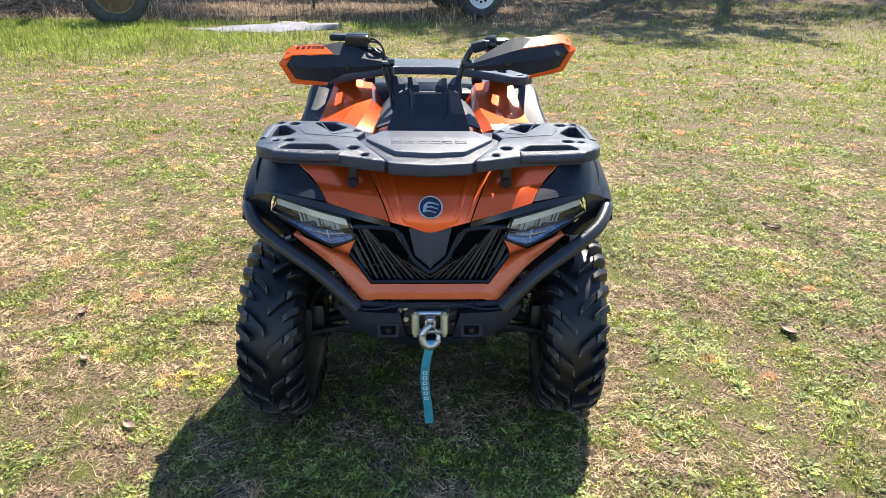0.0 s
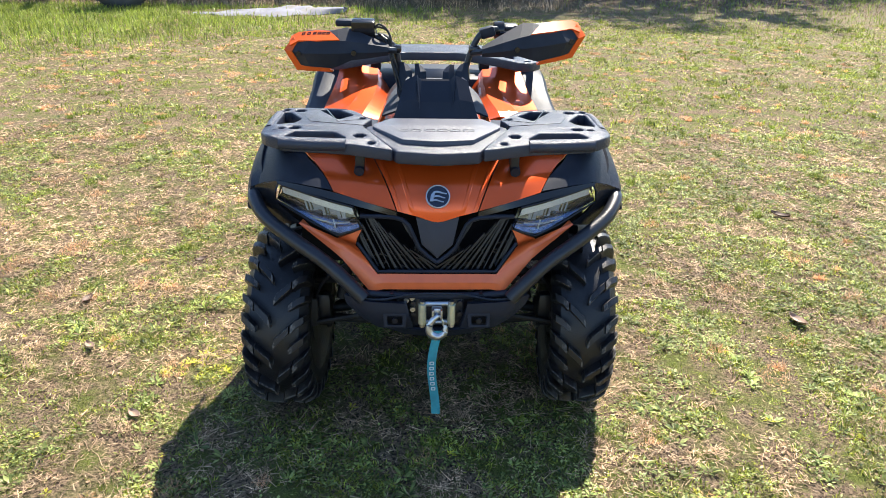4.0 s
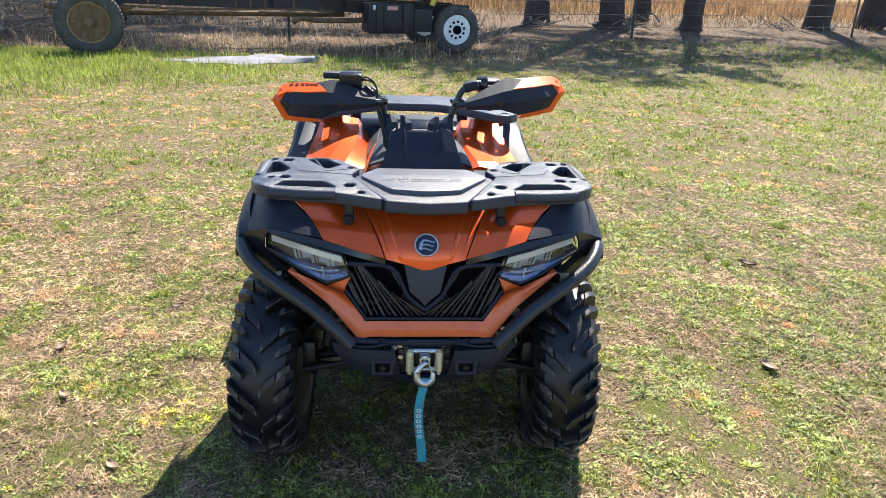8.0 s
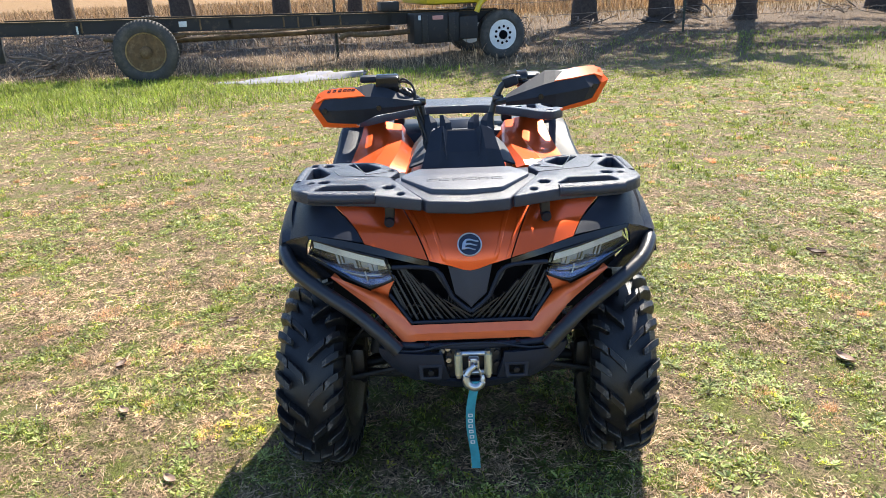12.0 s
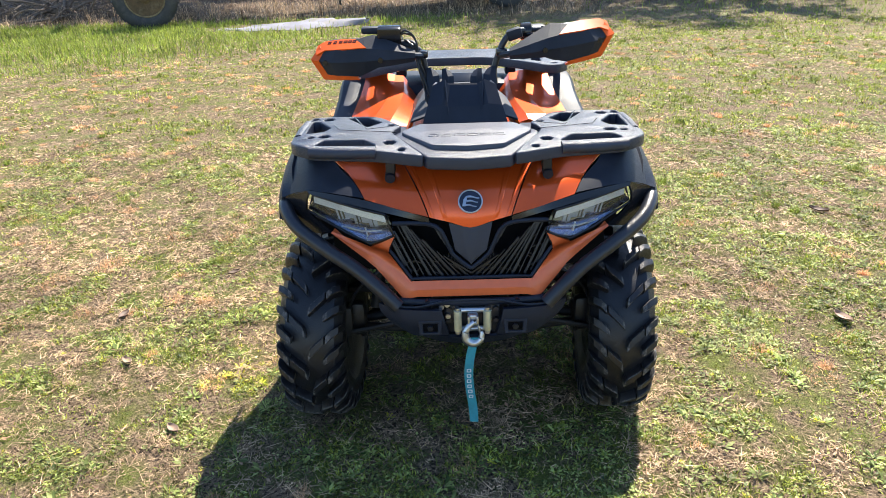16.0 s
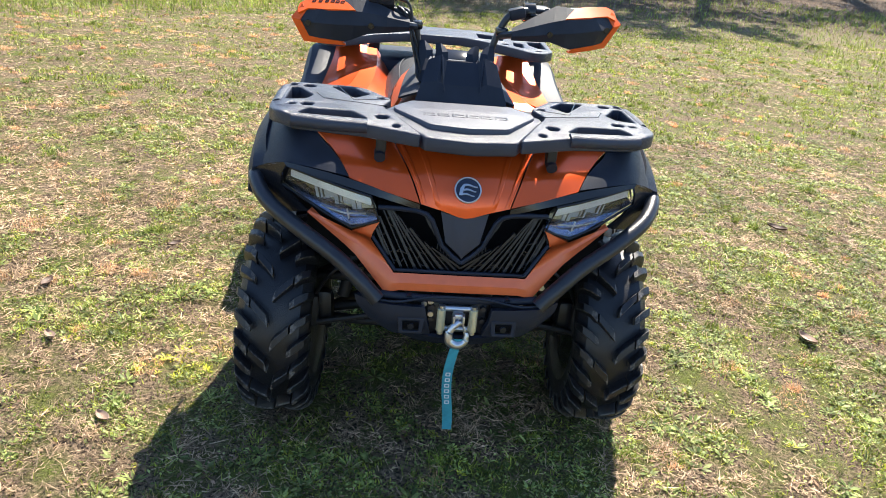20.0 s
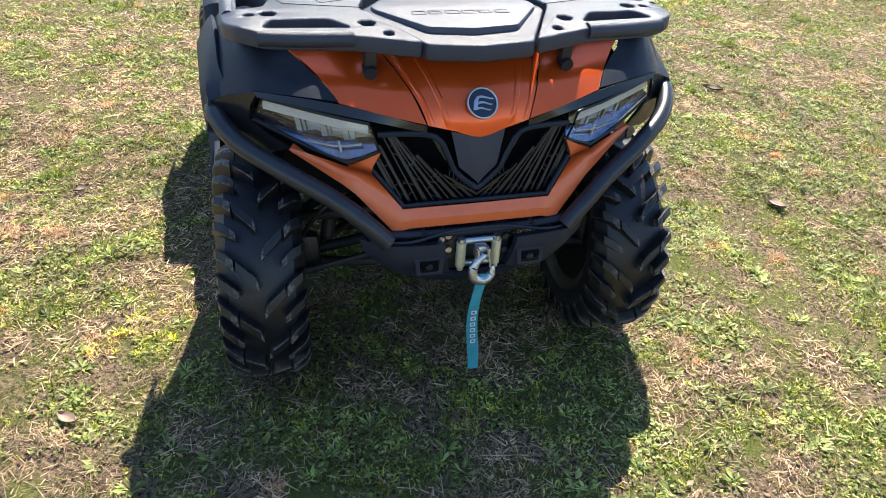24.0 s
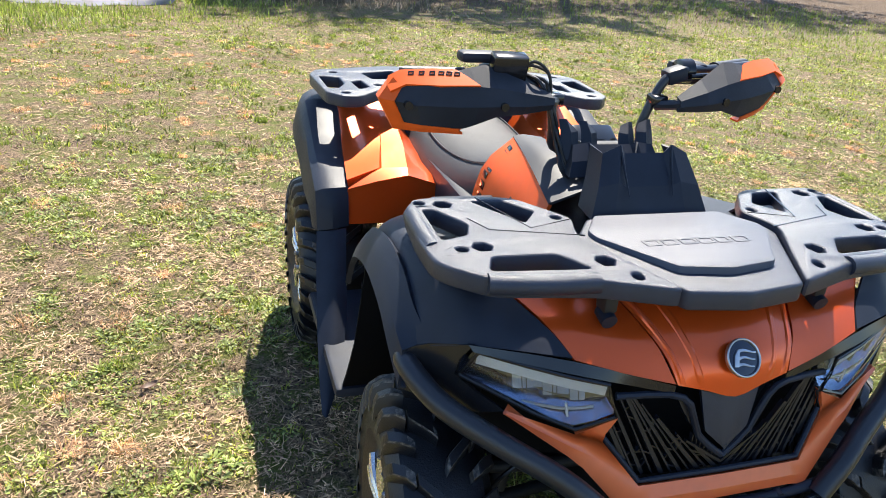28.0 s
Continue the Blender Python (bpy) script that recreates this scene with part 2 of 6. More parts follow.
def rod(a, b, r, seg=14, bm=None):
    return tube([a, b], r, seg, 1, bm)


def lathe(profile, axis="x", seg=48, at=(0, 0, 0), bm=None):
    """Turns (along, radius) points about an axis through a place."""
    bm = bm or bmesh.new()
    rings = []
    for u, r in profile:
        ring = []
        for a in np.linspace(0, 2 * math.pi, seg, endpoint=False):
            c, s = r * math.cos(a), r * math.sin(a)
            v = {"x": (u, c, s), "y": (c, u, s), "z": (c, s, u)}[axis]
            ring.append(bm.verts.new(Vector(v) + Vector(at)))
        rings.append(ring)
    for a, b in zip(rings, rings[1:]):
        for i in range(seg):
            bm.faces.new((a[i], a[(i + 1) % seg], b[(i + 1) % seg], b[i]))
    for ring in (rings[0], rings[-1]):
        if (ring[0].co - ring[seg // 2].co).length > 1e-4:
            bm.faces.new(ring)
    return bm


def block(cx, cy, cz, sx, sy, sz, bevel=0.004, turn=None, bm=None, seg=2):
    """A box with rounded edges."""
    own = bmesh.new()
    bmesh.ops.create_cube(own, size=1)
    bmesh.ops.scale(own, vec=(sx, sy, sz), verts=own.verts)
    if bevel:
        bmesh.ops.bevel(own, geom=own.edges[:], offset=bevel, segments=seg, affect="EDGES", profile=0.5)
    m = Matrix.Translation((cx, cy, cz)) @ (turn.to_4x4() if turn is not None else Matrix())
    own.transform(m)
    if bm is None:
        return own
    mesh = bpy.data.meshes.new("tmp")
    own.to_mesh(mesh)
    own.free()
    bm.from_mesh(mesh)
    bpy.data.meshes.remove(mesh)
    return bm


def merged(bm, other):
    mesh = bpy.data.meshes.new("tmp")
    other.to_mesh(mesh)
    other.free()
    bm.from_mesh(mesh)
    bpy.data.meshes.remove(mesh)
    return bm


def plate(outline, holes=(), z0=0.0, z1=0.01, bevel=0.003, steps=2):
    """A flat plate in x and y with holes through it and rounded edges."""
    cu = bpy.data.curves.new("tmp", "CURVE")
    cu.dimensions, cu.fill_mode = "2D", "BOTH"
    for loop in (outline, *holes):
        sp = cu.splines.new("POLY")
        sp.points.add(len(loop) - 1)
        for q, p in zip(sp.points, loop):
            q.co = (p[0], p[1], 0, 1)
        sp.use_cyclic_u = True
    cu.extrude = max(1e-4, (z1 - z0) / 2 - bevel)
    cu.bevel_depth, cu.bevel_resolution, cu.offset = bevel, steps, -bevel
    ob = bpy.data.objects.new("tmp", cu)
    scene.collection.objects.link(ob)
    mesh = bpy.data.meshes.new_from_object(ob.evaluated_get(bpy.context.evaluated_depsgraph_get()))
    bm = bmesh.new()
    bm.from_mesh(mesh)
    bpy.data.objects.remove(ob)
    bpy.data.curves.remove(cu)
    bpy.data.meshes.remove(mesh)
    bmesh.ops.translate(bm, vec=(0, 0, (z0 + z1) / 2), verts=bm.verts)
    return bm


def arc(cx, cy, r, n=16, lobes=0, depth=0.0):
    return [(cx + (r + depth * math.cos(lobes * a)) * math.cos(a), cy + (r + depth * math.cos(lobes * a)) * math.sin(a))
            for a in np.linspace(0, 2 * math.pi, n, endpoint=False)]


def rounded(loop, r=0.012, n=4):
    """A polygon with its corners rounded."""
    out = []
    for i, p in enumerate(loop):
        p = Vector(p)
        a, b = Vector(loop[i - 1]), Vector(loop[(i + 1) % len(loop)])
        d = min(r, 0.45 * (a - p).length, 0.45 * (b - p).length)
        s, e = p + (a - p).normalized() * d, p + (b - p).normalized() * d
        for t in [k / (n - 1) for k in range(n)]:
            q = (1 - t) ** 2 * s + 2 * t * (1 - t) * p + t * t * e
            out.append((q.x, q.y))
    return out


def stood(bm, origin, xdir, ydir):
    """Carries a plate from the flat into the plane of two directions at a place."""
    x = Vector(xdir).normalized()
    z = x.cross(Vector(ydir)).normalized()
    y = z.cross(x)
    m = Matrix((x, y, z)).transposed().to_4x4()
    bm.transform(Matrix.Translation(origin) @ m)
    return bm

# ---- the ground ----
def lumps(x, y, cell, seed):
    """Smooth value noise in 0..1 over arrays of places."""
    rng = np.random.default_rng(seed)
    table = rng.random((64, 64))
    u, v = x / cell, y / cell
    i, j = np.floor(u).astype(int), np.floor(v).astype(int)
    a, b = u - i, v - j
    a, b = a * a * (3 - 2 * a), b * b * (3 - 2 * b)
    t = lambda p, q: table[p % 64, q % 64]
    return (t(i, j) * (1 - a) + t(i + 1, j) * a) * (1 - b) + (t(i, j + 1) * (1 - a) + t(i + 1, j + 1) * a) * b


def ground_material():
    m = bpy.data.materials.new("lawn_soil")
    m.use_nodes = True
    n, l = m.node_tree.nodes, m.node_tree.links
    p = n["Principled BSDF"]
    p.inputs["Roughness"].default_value, p.inputs["Specular IOR Level"].default_value = 0.9, 0.15
    co = n.new("ShaderNodeTexCoord")

    def noise_tex(scale, detail, rough=0.6, stretch=None):
        t = n.new("ShaderNodeTexNoise")
        t.inputs["Scale"].default_value, t.inputs["Detail"].default_value, t.inputs["Roughness"].default_value = scale, detail, rough
        l.new(co.outputs["Object"], t.inputs["Vector"])
        return t

    def mix(fac, a, b):
        x = n.new("ShaderNodeMix")
        x.data_type = "RGBA"
        l.new(fac, x.inputs[0])
        for k, c in ((6, a), (7, b)):
            if isinstance(c, tuple):
                x.inputs[k].default_value = (*c, 1)
            else:
                l.new(c, x.inputs[k])
        return x.outputs[2]

    def step(src, lo, hi):
        r = n.new("ShaderNodeMapRange")
        r.inputs[1].default_value, r.inputs[2].default_value = lo, hi
        l.new(src, r.inputs[0])
        return r.outputs[0]

    fine, grain, slow, patch = noise_tex(90, 8, 0.75), noise_tex(420, 4, 0.8), noise_tex(1.1, 5), noise_tex(6, 6, 0.65)
    straw = mix(step(grain.outputs["Fac"], 0.35, 0.65), (0.16, 0.108, 0.070), (0.42, 0.308, 0.20))
    soil = mix(step(fine.outputs["Fac"], 0.4, 0.6), (0.030, 0.021, 0.015), (0.13, 0.090, 0.060))
    base = mix(step(fine.outputs["Fac"], 0.42, 0.60), soil, straw)
    moss = mix(step(grain.outputs["Fac"], 0.4, 0.6), (0.046, 0.062, 0.013), (0.18, 0.20, 0.045))
    c = mix(step(patch.outputs["Fac"], 0.435, 0.62), base, moss)
    # the dry field behind the trees
    sx = n.new("ShaderNodeSeparateXYZ")
    l.new(co.outputs["Object"], sx.inputs[0])
    far = step(sx.outputs["Y"], 27, 31)
    field = mix(step(slow.outputs["Fac"], 0.4, 0.6), (0.15, 0.088, 0.040), (0.23, 0.142, 0.067))
    c = mix(far, c, field)
    # Brown litter from the truck back, darkened so its colour includes tree shade.
    litter = n.new("ShaderNodeMapRange")
    l.new(sx.outputs["Y"], litter.inputs[0])
    litter.inputs[1].default_value, litter.inputs[2].default_value = 10.3, 12.5
    near_trees = n.new("ShaderNodeMath")
    near_trees.operation = "MULTIPLY"
    l.new(litter.outputs[0], near_trees.inputs[0])
    l.new(step(patch.outputs["Fac"], 0.30, 0.45), near_trees.inputs[1])
    keep = n.new("ShaderNodeMath")
    keep.operation = "SUBTRACT"
    keep.use_clamp = True
    l.new(near_trees.outputs[0], keep.inputs[0])
    l.new(far, keep.inputs[1])
    c = mix(keep.outputs[0], c, mix(step(fine.outputs["Fac"], 0.4, 0.6), (0.045, 0.030, 0.020), (0.13, 0.088, 0.055)))
    l.new(c, p.inputs["Base Color"])
    bp = n.new("ShaderNodeBump")
    bp.inputs["Strength"].default_value, bp.inputs["Distance"].default_value = 0.9, 0.02
    l.new(fine.outputs["Fac"], bp.inputs["Height"])
    l.new(bp.outputs["Normal"], p.inputs["Normal"])
    return m


def raw_mesh(name, verts, faces):
    """A mesh of triangles or quads from arrays."""
    me = bpy.data.meshes.new(name)
    n, k = faces.shape
    me.vertices.add(len(verts))
    me.vertices.foreach_set("co", np.asarray(verts, np.float32).ravel())
    me.loops.add(n * k)
    me.loops.foreach_set("vertex_index", faces.astype(np.int32).ravel())
    me.polygons.add(n)
    me.polygons.foreach_set("loop_start", np.arange(0, n * k, k, dtype=np.int32))
    me.polygons.foreach_set("loop_total", np.full(n, k, np.int32))
    me.update(calc_edges=True)
    me.validate()
    return me


def height(x, y):
    near = 1 / (1 + np.maximum(0, np.hypot(x, y - 1) - 6) / 20)
    return (0.022 * (lumps(x, y, 0.31, 3) - 0.5) + 0.03 * (lumps(x, y, 1.9, 4) - 0.5)) * near


# one sheet: fine near the bike, coarse towards the horizon
def ramp_axis(c, near, step, far, n):
    a = np.arange(-near, near + 1e-6, step)
    b = near + (far - near) * (np.linspace(0, 1, n + 1)[1:] ** 3)
    return c + np.concatenate([-b[::-1], a, b])


gx, gy = ramp_axis(0, 3.5, 0.05, 900, 60), ramp_axis(1.5, 4.0, 0.05, 900, 60)
X, Y = np.meshgrid(gx, gy, indexing="ij")
verts = np.stack([X, Y, height(X, Y)], -1).reshape(-1, 3)
nx, ny = len(gx), len(gy)
idx = np.arange(nx * ny).reshape(nx, ny)
faces = np.stack([idx[:-1, :-1], idx[1:, :-1], idx[1:, 1:], idx[:-1, 1:]], -1).reshape(-1, 4)
ground = link("ground", raw_mesh("ground", verts, faces), ground_material(), None)
for f in ground.data.polygons:
    f.use_smooth = True
tagged(ground, "patchy spring lawn of thin grass, straw and bare soil", "ground", kind="structure")

GREEN = leafy("grass_green", (0.045, 0.070, 0.008), (0.44, 0.48, 0.060), 0.40)
FRESH = leafy("grass_fresh", (0.11, 0.16, 0.020), (0.34, 0.40, 0.07), 0.42)
STRAW = leafy("dry_straw", (0.12, 0.070, 0.042), (0.72, 0.52, 0.32), 0.28, 0.6)
RUST = leafy("rusty_tuft", (0.50, 0.25, 0.11), (0.86, 0.52, 0.28), 0.3, 0.7)
WEED = leafy("weed_leaf", (0.06, 0.10, 0.022), (0.46, 0.52, 0.16), 0.42, 0.5)
YELLOW = leafy("yellow_weed", (0.30, 0.32, 0.03), (0.62, 0.56, 0.06), 0.4, 0.45)
# Litter brown, made darker to carry the pines' shade as well.
SHADED_LITTER = leafy("shaded_pine_litter", (0.05, 0.030, 0.018), (0.27, 0.17, 0.10), 0.2, 0.7)
DEAD = leafy("dead_leaf", (0.12, 0.06, 0.03), (0.46, 0.29, 0.17), 0.2, 0.6)


def blades(name, x, y, length, width, lean, material, label, seed, curl=0.5):
    """Grass or straw: each blade is bent once, four points and a tip."""
    rng = np.random.default_rng(seed)
    n = len(x)
    az, tilt = rng.uniform(0, 2 * np.pi, n), lean
    d = np.stack([np.cos(az), np.sin(az)], -1)
    q = np.stack([-d[:, 1], d[:, 0]], -1)
    z = height(x, y) - 0.003
    base = np.stack([x, y, z], -1)
    up1, out1 = np.cos(tilt) * length * 0.55, np.sin(tilt) * length * 0.55
    t2 = np.minimum(tilt + curl * rng.uniform(0.2, 1.0, n), 1.55)
    up2, out2 = up1 + np.cos(t2) * length * 0.45, out1 + np.sin(t2) * length * 0.45
    w = np.concatenate([q, np.zeros((n, 1))], 1) * width[:, None] / 2
    at = lambda o, u: base + np.concatenate([d * o[:, None], u[:, None]], 1)
    m, tip = at(out1, up1), at(out2, up2)
    v = np.stack([base - w, base + w, m + w * 0.8, m - w * 0.8, tip], 1).reshape(-1, 3)
    i = np.arange(n)[:, None] * 5
    f = np.concatenate([i + [[0, 1, 2]], i + [[0, 2, 3]], i + [[3, 2, 4]]])
    ob = link(name, raw_mesh(name, v, f), material, None)
    return tagged(ob, label, "grass", kind="stuff")


def scatter(n, x0, x1, y0, y1, seed, keep=None):
    rng = np.random.default_rng(seed)
    x, y = rng.uniform(x0, x1, n), rng.uniform(y0, y1, n)
    if keep is not None:
        k = rng.random(n) < keep(x, y)
        x, y = x[k], y[k]
    return x, y, rng


def soft(v, lo, hi):
    return np.clip((v - lo) / (hi - lo), 0, 1)


def mottle(x, y):
    return 0.24 * lumps(x, y, 0.050, 10) + 0.46 * lumps(x, y, 0.13, 11) + 0.30 * lumps(x, y, 0.42, 12) + 0.050 * np.clip(x / 1.6, -1, 1)


def wedge(x, y):
    """Where the lawn is near enough to be seen in detail."""
    return (x > -0.68 * (y + 2.2) - 0.30) & (x < np.maximum(0.68 * (y + 2.2) + 0.25, 1.13 * (y + 1.5) - 0.35))


def bare(x, y):
    """Low in the worn spots where the soil lies open."""
    return 1.0 - 0.80 * soft(0.55 * lumps(x, y, 0.42, 15) + 0.45 * lumps(x, y, 0.11, 16), 0.66, 0.74)


def greener(x, y):
    return (0.12 + 0.88 * soft(mottle(x, y), 0.44, 0.58)) * bare(x, y)


def drier(x, y):
    return (1.0 - 0.78 * soft(mottle(x, y), 0.43, 0.57)) * bare(x, y)


def clump(x, y, cell, seed):
    """The close tufts that a lawn grows in, with gaps between them."""
    return 0.24 + 0.76 * soft(0.62 * lumps(x, y, cell, seed) + 0.38 * lumps(x, y, cell * 0.45, seed + 1), 0.42, 0.56)


def nearer(y):
    """Thins the near lawn out with the distance."""
    return 1.0 - 0.70 * soft(y, 0.3, 3.0)


def lying(rng, n, lo=1.1, hi=1.52):
    return rng.uniform(lo, hi, n)


def straws(name, x, y, length, width, label, seed):
    """Dead stems lying on the ground, flat slips with a slight rise at one end."""
    rng = np.random.default_rng(seed)
    n = len(x)
    az = rng.uniform(0, 2 * np.pi, n)
    rise = rng.uniform(0.0, 0.42, n) ** 1.5
    d = np.stack([np.cos(az) * np.cos(rise), np.sin(az) * np.cos(rise), np.sin(rise)], -1) * length[:, None]
    roll = rng.uniform(-0.9, 0.9, n)
    q = np.stack([-np.sin(az) * np.cos(roll), np.cos(az) * np.cos(roll), np.sin(roll)], -1) * width[:, None] / 2
    b = np.stack([x, y, height(x, y) + rng.uniform(0.001, 0.012, n)], -1)
    v = np.stack([b - q, b + q, b + d + q * 0.5, b + d - q * 0.5], 1).reshape(-1, 3)
    ob = link(name, raw_mesh(name, v, np.arange(n * 4).reshape(-1, 4)), STRAW, None)
    return tagged(ob, label, "grass", kind="stuff")


def around(x, y):
    """The lawn that lies outside the near and the middle part."""
    near = (y > -1.15) & (y < 3.2) & (x > -3.6) & (x < 4.6) & wedge(x, y)
    return (~near & ~((y >= 3.0) & (x > -8) & (x < 9))) * 1.0


# near lawn
x, y, r = scatter(1050000, -3.6, 4.6, -1.15, 3.2, 21, lambda x, y: greener(x, y) * wedge(x, y) * nearer(y) * clump(x, y, 0.042, 101))
blades("lawn_grass", x, y, r.uniform(0.010, 0.030, len(x)), r.uniform(0.0014, 0.0038, len(x)) * (1 + 0.42 * y.clip(0, 4)), r.uniform(0.35, 1.40, len(x)), GREEN, "short patchy green lawn grass", 31)
x, y, r = scatter(900000, -3.6, 4.6, -1.15, 3.2, 22, lambda x, y: drier(x, y) * wedge(x, y) * nearer(y) * clump(x, y, 0.050, 103))
straws("dry_thatch", x, y, r.uniform(0.006, 0.018, len(x)) + 0.040 * r.random(len(x)) ** 5, r.uniform(0.0010, 0.0032, len(x)) * (1 + 0.42 * y.clip(0, 4)), "dry straw-coloured thatch lying flat", 32)
# the lawn beyond and behind, thinner
x, y, r = scatter(60000, -13, 13, -9, 9.5, 25, lambda x, y: greener(x, y) * around(x, y))
blades("lawn_grass", x, y, r.uniform(0.03, 0.07, len(x)), r.uniform(0.006, 0.012, len(x)), r.uniform(0.3, 1.35, len(x)), GREEN, "patchy green lawn grass", 35)
x, y, r = scatter(60000, -13, 13, -9, 9.5, 26, lambda x, y: drier(x, y) * around(x, y))
straws("dry_thatch", x, y, r.uniform(0.03, 0.09, len(x)), r.uniform(0.005, 0.010, len(x)), "dry straw-coloured thatch", 36)
# middle lawn
x, y, r = scatter(300000, -8, 9, 3.0, 9.5, 23, lambda x, y: greener(x, y) * clump(x, y, 0.10, 107))
blades("lawn_grass", x, y, r.uniform(0.018, 0.050, len(x)), r.uniform(0.005, 0.011, len(x)), r.uniform(0.3, 1.3, len(x)), GREEN, "patchy green lawn grass", 33)
x, y, r = scatter(200000, -8, 9, 3.0, 9.5, 24, lambda x, y: drier(x, y) * clump(x, y, 0.12, 109))
straws("dry_thatch", x, y, r.uniform(0.016, 0.050, len(x)), r.uniform(0.0032, 0.0075, len(x)), "dry straw-coloured thatch", 34)

# ---- weeds, tufts and litter on the lawn ----
def leaves(name, x, y, z, az, tilt, length, width, material, label, category="plant"):
    """Small folded leaves, each from its base outwards."""
    n = len(x)
    d = np.stack([np.cos(az) * np.cos(tilt), np.sin(az) * np.cos(tilt), np.sin(tilt)], -1)
    q = np.stack([-np.sin(az), np.cos(az), np.zeros(n)], -1)
    b = np.stack([x, y, z], -1)
    L, W = length[:, None], width[:, None] / 2
    mid = b + d * L * 0.55 - np.array([0, 0, 1]) * W * 0.35
    tip = b + d * L + np.array([0, 0, -1]) * L * 0.10
    v = np.stack([b, b + d * L * 0.5 + q * W, mid, b + d * L * 0.5 - q * W, tip], 1).reshape(-1, 3)
    i = np.arange(n)[:, None] * 5
    f = np.concatenate([i + [[0, 2, 1]], i + [[0, 3, 2]], i + [[1, 2, 4]], i + [[2, 3, 4]]])
    return tagged(link(name, raw_mesh(name, v, f), material, None), label, category, kind="stuff")


def rosettes(name, cx, cy, size, count, material, label, seed, slim=0.32):
    rng = np.random.default_rng(seed)
    k = np.repeat(np.arange(len(cx)), count)
    n = len(k)
    az = np.tile(np.arange(count) * 2.399, len(cx)) + rng.uniform(-0.4, 0.4, n)
    L = size[k] * rng.uniform(0.55, 1.0, n)
    off = rng.uniform(0, 0.25, n) * size[k]
    x, y = cx[k] + off * np.cos(az), cy[k] + off * np.sin(az)
    leaves(name, x, y, height(x, y) + 0.002, az, rng.uniform(0.12, 0.75, n), L, L * slim * rng.uniform(0.8, 1.3, n), material, label)


x, y, r = scatter(330000, -3.6, 4.6, -1.15, 3.2, 41, lambda x, y: greener(x, y) ** 1.3 * wedge(x, y) * nearer(y) * clump(x, y, 0.055, 105))
leaves("ground_clover", x, y, height(x, y) + r.uniform(0.002, 0.014, len(x)), r.uniform(0, 6.3, len(x)), r.uniform(-0.1, 0.6, len(x)), r.uniform(0.006, 0.017, len(x)) * (1 + 0.2 * y.clip(0, 4)), r.uniform(0.0035, 0.009, len(x)) * (1 + 0.2 * y.clip(0, 4)), WEED, "tiny clover and chickweed leaves")
x, y, r = scatter(7500, -2.8, 3.2, -1.15, 3.4, 42, lambda x, y: greener(x, y) ** 1.3)
rosettes("weed_rosettes", x, y, 0.014 + 0.030 * r.random(len(x)) ** 2, 10, WEED, "low broad-leaved lawn weeds", 52, 0.30)
x, y, r = scatter(800, -2.8, 3.2, -1.15, 3.4, 43, lambda x, y: greener(x, y) ** 2)
rosettes("dandelion_rosettes", x, y, r.uniform(0.025, 0.052, len(x)), 15, WEED, "pale green dandelion leaves", 53, 0.17)
x, y, r = scatter(800, -2.8, 3.2, -1.15, 3.4, 44)
rosettes("yellow_weeds", x, y, r.uniform(0.010, 0.024, len(x)), 7, YELLOW, "small yellow-green weed leaves", 54, 0.35)
rng = np.random.default_rng(8)
x, y = rng.normal(-0.797, 0.05, 26), rng.normal(0.11, 0.045, 26)
rosettes("yellow_plant", x, y, rng.uniform(0.015, 0.035, 26), 8, YELLOW, "clump of yellow-green weeds", 55, 0.28)
x, y, r = scatter(11000, -2.8, 3.2, -1.15, 3.4, 45, drier)
leaves("leaf_litter", x, y, height(x, y) + r.uniform(0.004, 0.012, len(x)), r.uniform(0, 6.3, len(x)), r.uniform(-0.2, 0.35, len(x)), r.uniform(0.008, 0.028, len(x)), r.uniform(0.004, 0.013, len(x)), DEAD, "fallen brown leaf litter", "leaves")


def tufts(name, cx, cy, radius, count, length, material, label, seed, lean=(0.05, 0.9)):
    rng = np.random.default_rng(seed)
    k = np.repeat(np.arange(len(cx)), count)
    a, d = rng.uniform(0, 6.3, len(k)), np.sqrt(rng.random(len(k))) * radius[k]
    blades(name, cx[k] + d * np.cos(a), cy[k] + d * np.sin(a), length[k] * rng.uniform(0.4, 1.0, len(k)), rng.uniform(0.0010, 0.0024, len(k)) * (1 + cy[k] / 4).clip(1, 4), rng.uniform(*lean, len(k)), material, label, seed + 1, 0.7)


x, y, r = scatter(520, -4.0, 5.0, -1.0, 7.5, 46)
x, y = np.r_[x, 1.069, 1.52, 0.80, 0.66], np.r_[y, 0.20, -0.22, 1.15, -0.30]
tufts("rusty_tufts", x, y, r.uniform(0.018, 0.068, len(x)), 125, r.uniform(0.022, 0.046, len(x)), RUST, "withered rust-brown grass tufts", 61, (0.3, 1.35))
x, y, r = scatter(900, -4.5, 5.5, -1.0, 8.0, 47, greener)
tufts("fresh_tufts", x, y, r.uniform(0.015, 0.065, len(x)), 70, r.uniform(0.025, 0.065, len(x)), FRESH, "fresh green grass tufts", 63, (0.0, 0.7))
x, y, r = scatter(260, -2.8, 3.2, -1.1, 3.4, 48, drier)
tufts("straw_tufts", x, y, r.uniform(0.01, 0.05, len(x)), 70, r.uniform(0.03, 0.09, len(x)), STRAW, "bleached dry grass tufts", 65, (0.5, 1.5))
x, y, r = scatter(60000, -6.5, 7.5, 3.0, 8.0, 50, lambda x, y: greener(x, y) ** 1.6)
